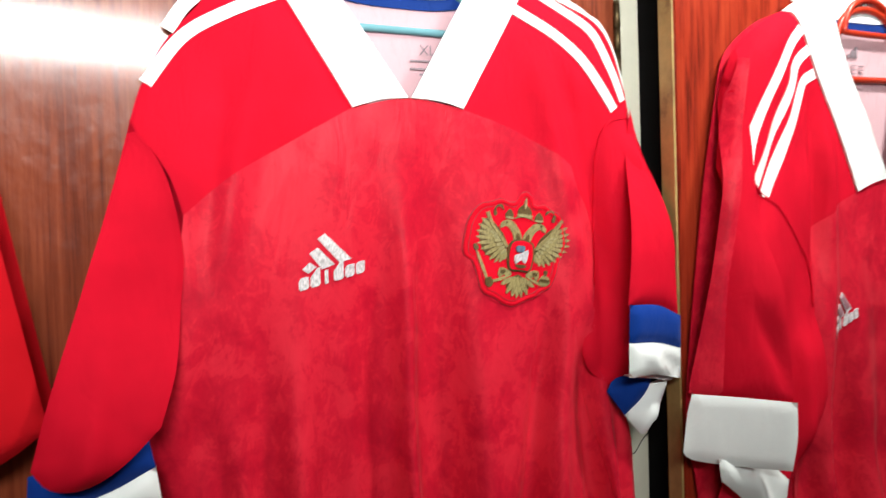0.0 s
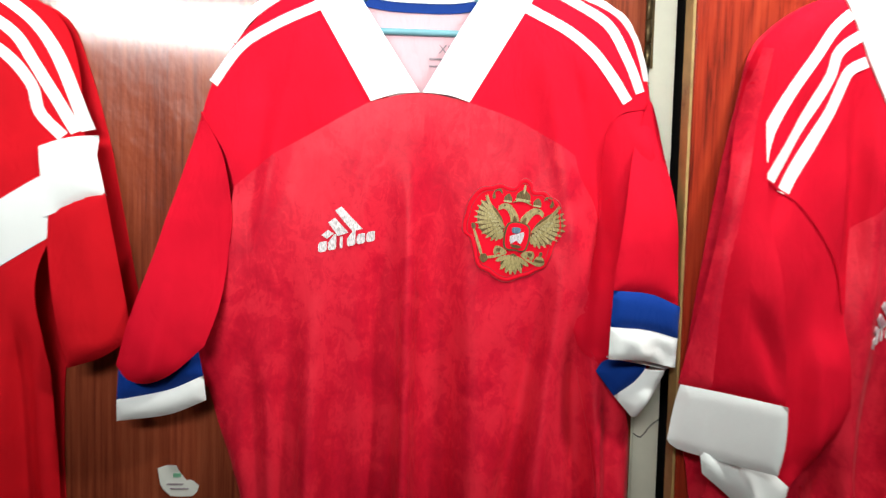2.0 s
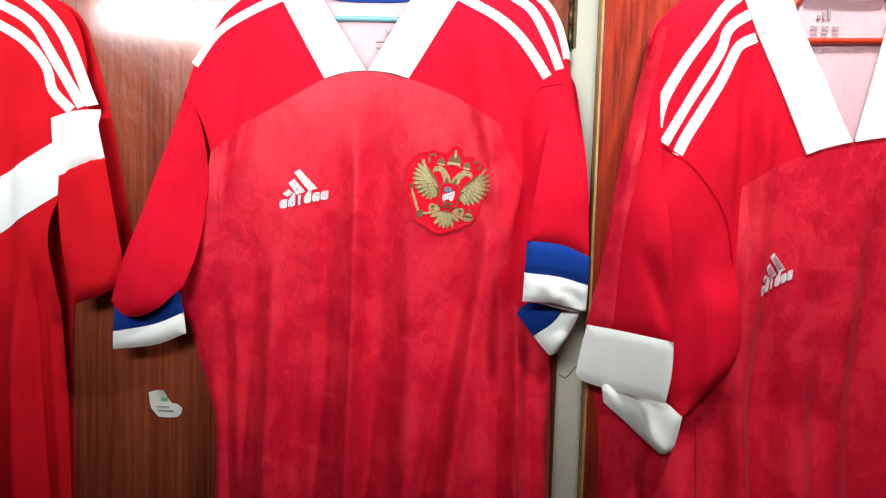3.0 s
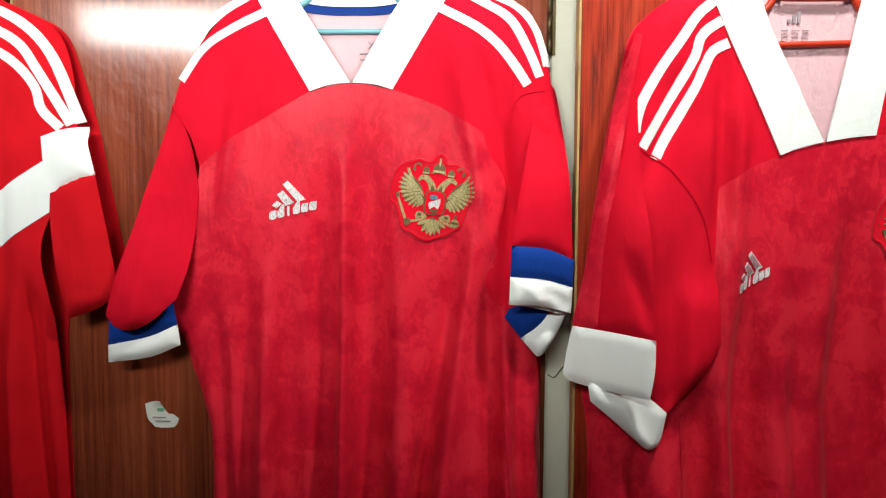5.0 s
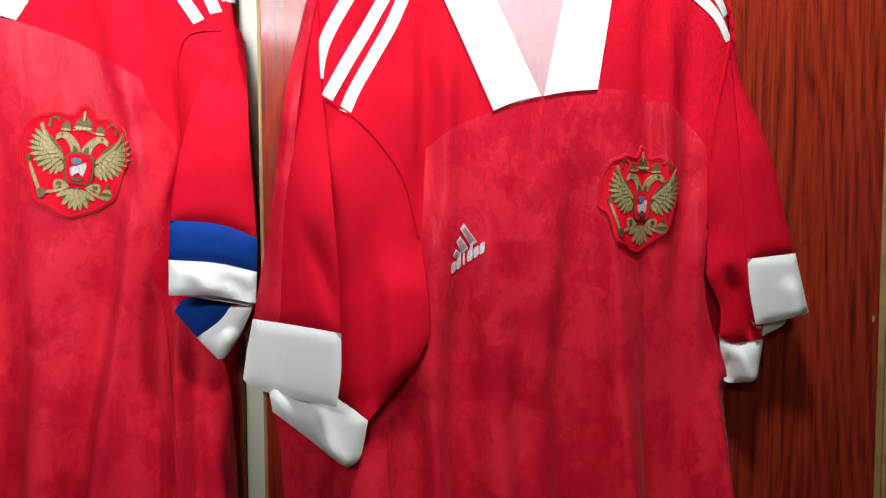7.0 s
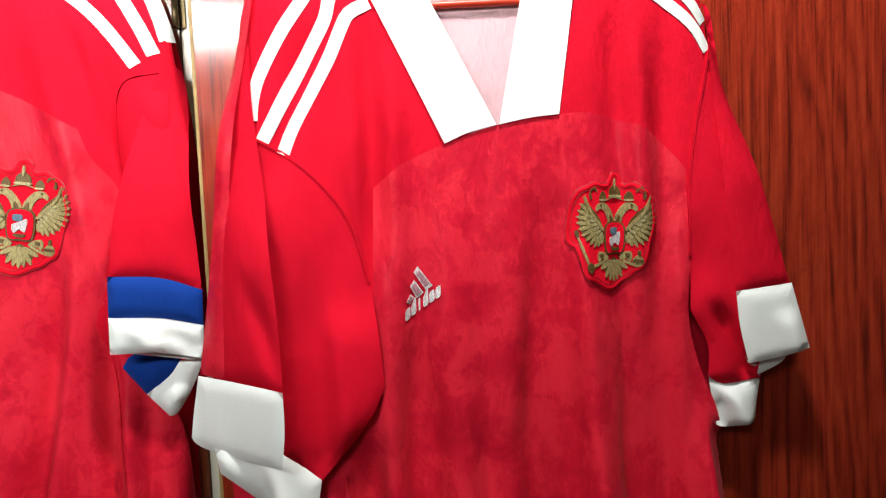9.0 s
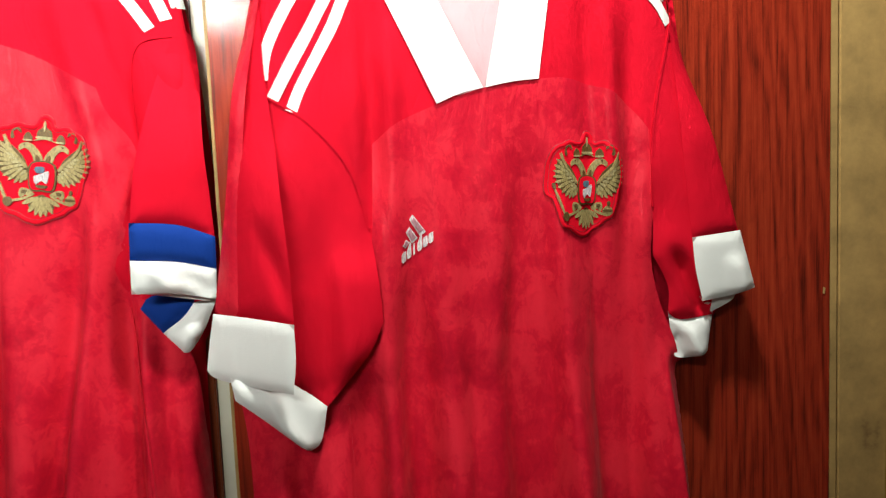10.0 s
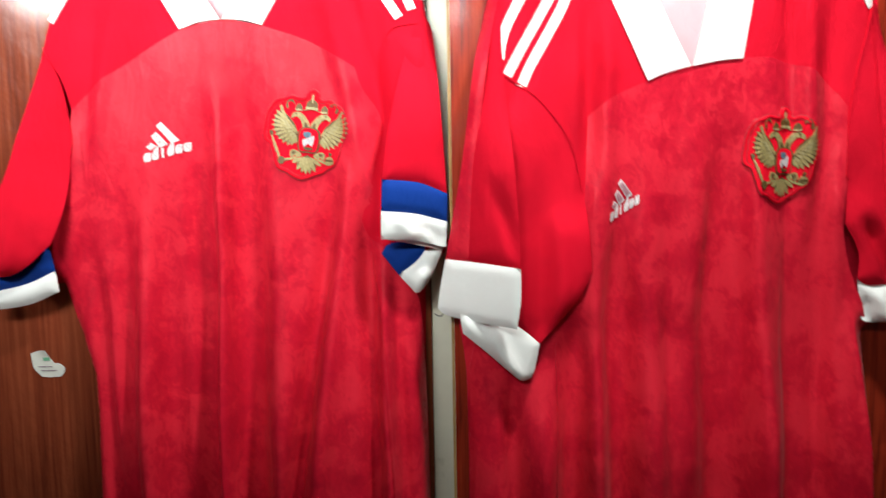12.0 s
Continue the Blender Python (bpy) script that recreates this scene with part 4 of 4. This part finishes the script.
    sheet("lining", outline([(0.66, 1.79), (0.773, 1.775), (0.89, 1.79)], [(0.89, 1.79), (0.86, 1.66), (0.803, 1.52)], [(0.803, 1.52), (0.72, 1.66), (0.66, 1.79)]), lambda v: np.full(len(v), rear - 0.002), PINK, ob, o, "pale pink inside of the back", 0.01)
    sheet("neck_tape", outline([(0.665, 1.797), (0.73, 1.783), (0.78, 1.781), (0.83, 1.784), (0.888, 1.798)], [(0.888, 1.788), (0.83, 1.772), (0.78, 1.769), (0.73, 1.771), (0.665, 1.786)]), lambda v: np.full(len(v), rear - 0.0045), NAVY, ob, o, "navy neck tape", 0.008)
    sheet("back_collar", outline([(0.65, 1.805), (0.71, 1.822), (0.773, 1.828), (0.84, 1.822), (0.90, 1.805)], [(0.888, 1.798), (0.83, 1.784), (0.78, 1.781), (0.73, 1.783), (0.665, 1.797)]), lambda v: np.full(len(v), rear - 0.0055), WHITE, ob, o, "white inside of the collar", 0.01, 0.002)
    face = lifted(depth, 0.0025)
    sheet("collar", outline([neck_l, (0.663, 1.731), v_l], [v_l, (0.772, 1.565), (0.8015, 1.572)], [(0.8015, 1.572), (0.76, 1.655), (0.724, 1.730), (0.700, 1.80)], [(0.700, 1.80), (0.668, 1.80), neck_l]), face, WHITE, ob, o, "white collar band", 0.006, 0.003)
    sheet("collar", outline([v_r, (0.893, 1.728), neck_r], [neck_r, (0.885, 1.80), (0.853, 1.80)], [(0.853, 1.80), (0.838, 1.729), (0.8045, 1.572)], [(0.8045, 1.572), (0.838, 1.578), v_r]), face, WHITE, ob, o, "white collar band", 0.006, 0.003)
    for line in ([(0.650, 1.757), (0.628, 1.738), (0.607, 1.707), (0.580, 1.668), (0.557, 1.626), (0.549, 1.600), (0.547, 1.583)], [(0.662, 1.732), (0.643, 1.720), (0.632, 1.707), (0.626, 1.685), (0.608, 1.652), (0.582, 1.607), (0.556, 1.560)],
                 [(0.672, 1.703), (0.651, 1.692), (0.640, 1.672), (0.628, 1.645), (0.607, 1.608), (0.587, 1.573), (0.576, 1.548)]):
        decal("shoulder_stripe", strip(line, 0.0132), depth, 0.0014, WHITE, ob, o)
    for line in ([(0.905, 1.738), (0.945, 1.724), (0.984, 1.702), (1.020, 1.672), (1.039, 1.645)], [(0.910, 1.765), (0.965, 1.738), (1.010, 1.706), (1.036, 1.676)], [(0.945, 1.768), (0.995, 1.745), (1.030, 1.712)]):
        decal("shoulder_stripe", strip(line, 0.0125), depth, 0.0014, WHITE, ob, o)
    for line in (seam_l, seam_r):
        decal("armhole_seam", strip(line, 0.0026), depth, 0.0024, RED, ob, o, "stitched armhole seam")
    decal("side_seam", strip([(0.622, 1.20), (0.624, 1.10), (0.621, 0.95)], 0.0024), depth, 0.0022, PRINT, ob, o, "stitched side seam")
    # wide sleeve that falls in two halves, its outer half turned sideways
    aside = lambda v: np.clip(0.61 * (0.517 - v[:, 0]), -0.045, 0.03)
    pillow("sleeve_inner", outline([(0.548, 1.565), (0.586, 1.543), (0.619, 1.510), (0.643, 1.471), (0.658, 1.41), (0.666, 1.348), (0.669, 1.300)], [(0.669, 1.300), (0.650, 1.262), (0.598, 1.203)], [(0.598, 1.203), (0.555, 1.232)], [(0.555, 1.232), (0.545, 1.32), (0.540, 1.45), (0.548, 1.565)]),
           0.636, 0.008, 0.025, RED, ob, o, "plain red sleeve", seam=seam_l, base=depth, ramp=0.07, folds=[(0.60, 1.46, 0.0, 0.014, -0.003, 0.1), (0.62, 1.42, 0.05, 0.012, 0.003, 0.1)])
    pillow("sleeve_fold", outline([(0.538, 1.695), (0.522, 1.574), (0.509, 1.45), (0.500, 1.317)], [(0.500, 1.317), (0.569, 1.310)], [(0.569, 1.310), (0.567, 1.382), (0.560, 1.476), (0.550, 1.59), (0.548, 1.66), (0.538, 1.695)]), 0.632, 0.008, 0.02, RED, ob, o, "folded outer half of the sleeve", turn=aside,
           seam=[(0.545, 1.567), (0.548, 1.62), (0.548, 1.66), (0.538, 1.695)], base=lifted(depth, 0.004), ramp=0.14, folds=[(0.53, 1.44, 0.35, 0.006, -0.004, 0.06)])
    pillow("sleeve_back", outline([(0.548, 1.716), (0.532, 1.66), (0.513, 1.574), (0.496, 1.45), (0.472, 1.319)], [(0.472, 1.319), (0.510, 1.315)], [(0.510, 1.315), (0.516, 1.45), (0.530, 1.574), (0.546, 1.66), (0.556, 1.712)], [(0.556, 1.712), (0.548, 1.716)]), 0.634, 0.006, 0.015, PRINT, ob, o, "marbled back strip of the sleeve", turn=aside,
           seam=[(0.540, 1.64), (0.546, 1.66), (0.556, 1.712), (0.548, 1.716)], base=lifted(depth, 0.006), ramp=0.10)
    pillow("white_cuff", outline([(0.472, 1.3195), (0.515, 1.3165), (0.5695, 1.311)], [(0.5695, 1.311), (0.569, 1.27), (0.564, 1.232)], [(0.564, 1.232), (0.51, 1.236), (0.470, 1.242), (0.460, 1.252)], [(0.460, 1.252), (0.465, 1.285), (0.472, 1.3195)]), 0.626, 0.0035, 0.010, WHITE, ob, o, "white cuff", turn=aside)
    pillow("lower_white_cuff", outline([(0.490, 1.247), (0.52, 1.238), (0.562, 1.236)], [(0.562, 1.236), (0.598, 1.2045)], [(0.598, 1.2045), (0.590, 1.166), (0.581, 1.155), (0.571, 1.154), (0.555, 1.167), (0.525, 1.194), (0.494, 1.220)], [(0.494, 1.220), (0.490, 1.247)]), 0.633, 0.006, 0.012, WHITE, ob, o, "white cuff",
           [(0.53, 1.23, 0.5, 0.008, 0.003, 0.02)])
    # other sleeve
    pillow("sleeve_inner", outline([(1.040, 1.64), (1.022, 1.568), (1.013, 1.50), (1.011, 1.36)], [(1.011, 1.36), (1.030, 1.320), (1.030, 1.284)], [(1.030, 1.284), (1.047, 1.275), (1.091, 1.279)], [(1.087, 1.284), (1.092, 1.32), (1.082, 1.40), (1.062, 1.52), (1.040, 1.64)]), 0.648, 0.008, 0.02, RED, ob, o, "plain red sleeve", seam=seam_r, base=depth, ramp=0.06,
           folds=[(1.03, 1.38, 0.5, 0.010, -0.006, 0.04)])
    pillow("sleeve_fold", outline([(1.040, 1.70), (1.041, 1.60), (1.049, 1.48), (1.059, 1.377)], [(1.059, 1.377), (1.121, 1.384)], [(1.121, 1.384), (1.101, 1.46), (1.078, 1.543), (1.062, 1.61), (1.050, 1.69), (1.040, 1.70)]), 0.639, 0.006, 0.015, RED, ob, o, "folded outer half of the sleeve", seam=[(1.058, 1.63), (1.050, 1.69), (1.040, 1.70), (1.040, 1.64)], base=lifted(depth, 0.002), ramp=0.14)
    pillow("white_cuff", outline([(1.058, 1.380), (1.122, 1.386)], [(1.122, 1.386), (1.142, 1.312)], [(1.142, 1.312), (1.121, 1.306), (1.071, 1.2985)], [(1.071, 1.2985), (1.062, 1.34), (1.058, 1.380)]), 0.636, 0.0035, 0.010, WHITE, ob, o, "white cuff", [(1.110, 1.36, 0.3, 0.005, 0.003, 0.02)])
    pillow("cuff_turn", outline([(1.073, 1.305), (1.124, 1.310)], [(1.124, 1.310), (1.121, 1.296), (1.088, 1.280)], [(1.088, 1.280), (1.073, 1.305)]), 0.651, 0.004, 0.010, WHITE, ob, o, "white cuff lining")
    pillow("lower_white_cuff", outline([(1.031, 1.286), (1.047, 1.277), (1.07, 1.276), (1.092, 1.281)], [(1.092, 1.281), (1.087, 1.25), (1.084, 1.230), (1.075, 1.224)], [(1.075, 1.224), (1.044, 1.225), (1.038, 1.233), (1.034, 1.263), (1.031, 1.286)]), 0.650, 0.006, 0.012, WHITE, ob, o, "white cuff", [(1.050, 1.275, 0.4, 0.006, 0.004, 0.02), (1.042, 1.27, 0.0, 0.004, -0.003, 0.02)])
    emblem(ob, depth, o, 0.9215, 1.4520, 0.098, 0.130, 2.5)
    sports_mark(ob, depth, o, 0.694, 1.366, 0.066, 0.40, 0.60, True)
    for k in range(3):
        lean = part("print_bar", box(-0.0022, 0.0022, rear - 0.0045 - o[1], rear - 0.0035 - o[1], 0.0, 0.005 + 0.005 * k), INK, ob, "grey three-bar print")
        lean.location = (0.760 + 0.0065 * k - o[0], 0, 1.734 - o[2])
        for row in range(3):
            part("print_line", box(0.750 + 0.014 * k - o[0], 0.759 + 0.014 * k - o[0], rear - 0.0045 - o[1], rear - 0.0035 - o[1], 1.7235 - 0.0055 * row - o[2], 1.7247 - 0.0055 * row - o[2]), INK, ob, "grey size print")
    hanger("clothes_hanger", 0.79, 0.6665, 1.703, 0.165, PLASTIC_RED, "red plastic hanger inside the shirt", 0.004)
    wall_nail(0.79, FRONT_Y, 1.8845)


# ---- the older shirt, half out of view ----
def shirt_left():
    c = -0.492
    o = (c, 0.715, 1.78)
    ob = new("football_shirt")
    ob.location = (o[0] - 0.019, o[1] + 0.008, o[2])
    tagged(ob, "plain scarlet football shirt with white chest band, on a hanger", "shirt", "shirts on the doors")

    def mir(p):
        return [(2 * c - a, b) for a, b in p]
    sh = [(-0.394, 1.806), (-0.316, 1.770), (-0.268, 1.740), (-0.246, 1.68), (-0.236, 1.60)]
    side = [(-0.236, 1.60), (-0.262, 1.50), (-0.290, 1.42), (-0.284, 1.34), (-0.280, 1.26), (-0.275, 1.095), (-0.272, 0.86)]
    neck = [(-0.394, 1.806), (-0.414, 1.696), (-0.452, 1.632), (c, 1.592)]
    hem = [(-0.272, 0.86), (c, 0.85), (2 * c + 0.272, 0.86)]
    half_l = [(c, 1.83), (-0.43, 1.825), (-0.394, 1.806)]
    out_l = [(-0.394, 1.806), (-0.316, 1.772), (-0.266, 1.742), (-0.240, 1.68), (-0.218, 1.60), (-0.204, 1.527), (-0.172, 1.352)]
    low_l = [(-0.172, 1.352), (-0.21, 1.337), (-0.25, 1.321), (-0.268, 1.312), (-0.274, 1.295), (-0.276, 1.20), (-0.274, 1.095), (-0.272, 0.86)]
    whole = outline(half_l, out_l, low_l, hem, mir(low_l)[::-1], mir(out_l)[::-1], mir(half_l)[::-1])
    rear = 0.738
    folds = [(-0.43, 1.40, 0.0, 0.02, 0.006, 0.3), (-0.385, 1.50, 0.01, 0.014, -0.007, 0.3), (-0.345, 1.36, 0.04, 0.014, 0.006, 0.15), (-0.318, 1.40, 0.05, 0.010, -0.010, 0.1), (-0.285, 1.33, 0.04, 0.012, 0.006, 0.1), (-0.50, 1.50, 0.0, 0.02, -0.005, 0.3), (-0.35, 1.62, -0.02, 0.012, -0.003, 0.1), (-0.56, 1.45, 0, 0.02, 0.006, 0.3), (-0.62, 1.4, 0, 0.015, -0.008, 0.3)]
    depth = torso(whole, 0.716, 0.014, 0.07, folds, rear)
    sheet("front_panel", outline(neck[::-1], sh, side, hem, mir(side)[::-1], mir(sh)[::-1], mir(neck)), depth, RED_OLD, ob, o, "plain scarlet front", 0.006)
    sheet("back_panel", whole, lambda v: np.full(len(v), rear), RED_OLD, ob, o, "scarlet back panel", 0.02, 0.0015)
    sheet("neck_tape", outline([(-0.41, 1.765), (c, 1.752), (2 * c + 0.41, 1.765)], [(2 * c + 0.41, 1.735), (c, 1.730), (-0.41, 1.735)]), lambda v: np.full(len(v), rear - 0.004), BLUE, ob, o, "blue neck tape", 0.008)
    sheet("back_collar", outline([(-0.40, 1.825), (c, 1.84), (2 * c + 0.40, 1.825)], [(2 * c + 0.41, 1.765), (c, 1.752), (-0.41, 1.765)]), lambda v: np.full(len(v), rear - 0.006), WHITE, ob, o, "white inside of the collar", 0.01, 0.002)
    band = [(-0.424, 1.806), (-0.440, 1.704), (-0.470, 1.655), (c, 1.622)]
    face = lifted(depth, 0.0025)
    for f_ in (lambda p: p, mir):
        sheet("collar", outline(f_(neck), [f_(neck)[-1], f_(band)[-1]], f_(band)[::-1], [f_(band)[0], f_([(-0.408, 1.822)])[0], f_(neck)[0]]), face, WHITE, ob, o, "white collar band", 0.006, 0.003)
        for line in ([(-0.394, 1.789), (-0.319, 1.754), (-0.272, 1.706), (-0.232, 1.605)], [(-0.398, 1.762), (-0.321, 1.724), (-0.289, 1.682), (-0.243, 1.602)], [(-0.402, 1.735), (-0.329, 1.697), (-0.293, 1.658), (-0.283, 1.624), (-0.257, 1.596)]):
            decal("shoulder_stripe", strip(f_(line), 0.0135), depth, 0.0014, WHITE, ob, o)
        decal("chest_band", outline(f_([(-0.270, 1.555), (-0.32, 1.525), (-0.363, 1.497)]), f_([(-0.363, 1.497), (-0.381, 1.399)]), f_([(-0.381, 1.399), (-0.343, 1.429), (-0.275, 1.472)]), f_([(-0.275, 1.472), (-0.270, 1.555)])), depth, 0.0014, WHITE, ob, o, "white chest band")
        pillow("sleeve", outline(f_([(-0.207, 1.530), (-0.19, 1.44), (-0.174, 1.352)]), f_([(-0.174, 1.352), (-0.21, 1.327), (-0.253, 1.312)]), f_([(-0.253, 1.312), (-0.268, 1.38), (-0.278, 1.505)]), f_([(-0.278, 1.505), (-0.24, 1.522), (-0.207, 1.530)])), 0.704, 0.012, 0.03, RED_OLD, ob, o, "plain scarlet sleeve", seam=f_([(-0.278, 1.505), (-0.276, 1.47), (-0.272, 1.42)]), base=depth, ramp=0.06,
               folds=[(-0.23, 1.36, 0.0, 0.2, 0.002, 0.02)])
        pillow("sleeve_band", outline(f_([(-0.283, 1.583), (-0.25, 1.595), (-0.222, 1.600)]), f_([(-0.222, 1.600), (-0.206, 1.526)]), f_([(-0.206, 1.526), (-0.24, 1.515), (-0.278, 1.497)]), f_([(-0.278, 1.497), (-0.283, 1.583)])), 0.704, 0.010, 0.03, WHITE, ob, o, "white sleeve band", seam=f_([(-0.222, 1.600), (-0.25, 1.595), (-0.283, 1.583), (-0.278, 1.497)]), base=lifted(depth, 0.0025), ramp=0.03)
    emblem(ob, depth, o, -0.406, 1.522, 0.028, 0.098)
    hanger("clothes_hanger", c - 0.019, 0.737, 1.722, 0.17, PLASTIC_TEAL, "teal plastic hanger inside the shirt")
    wall_nail(c - 0.019, DOOR_Y, 1.9035)


shirt_middle()
shirt_right()
shirt_left()
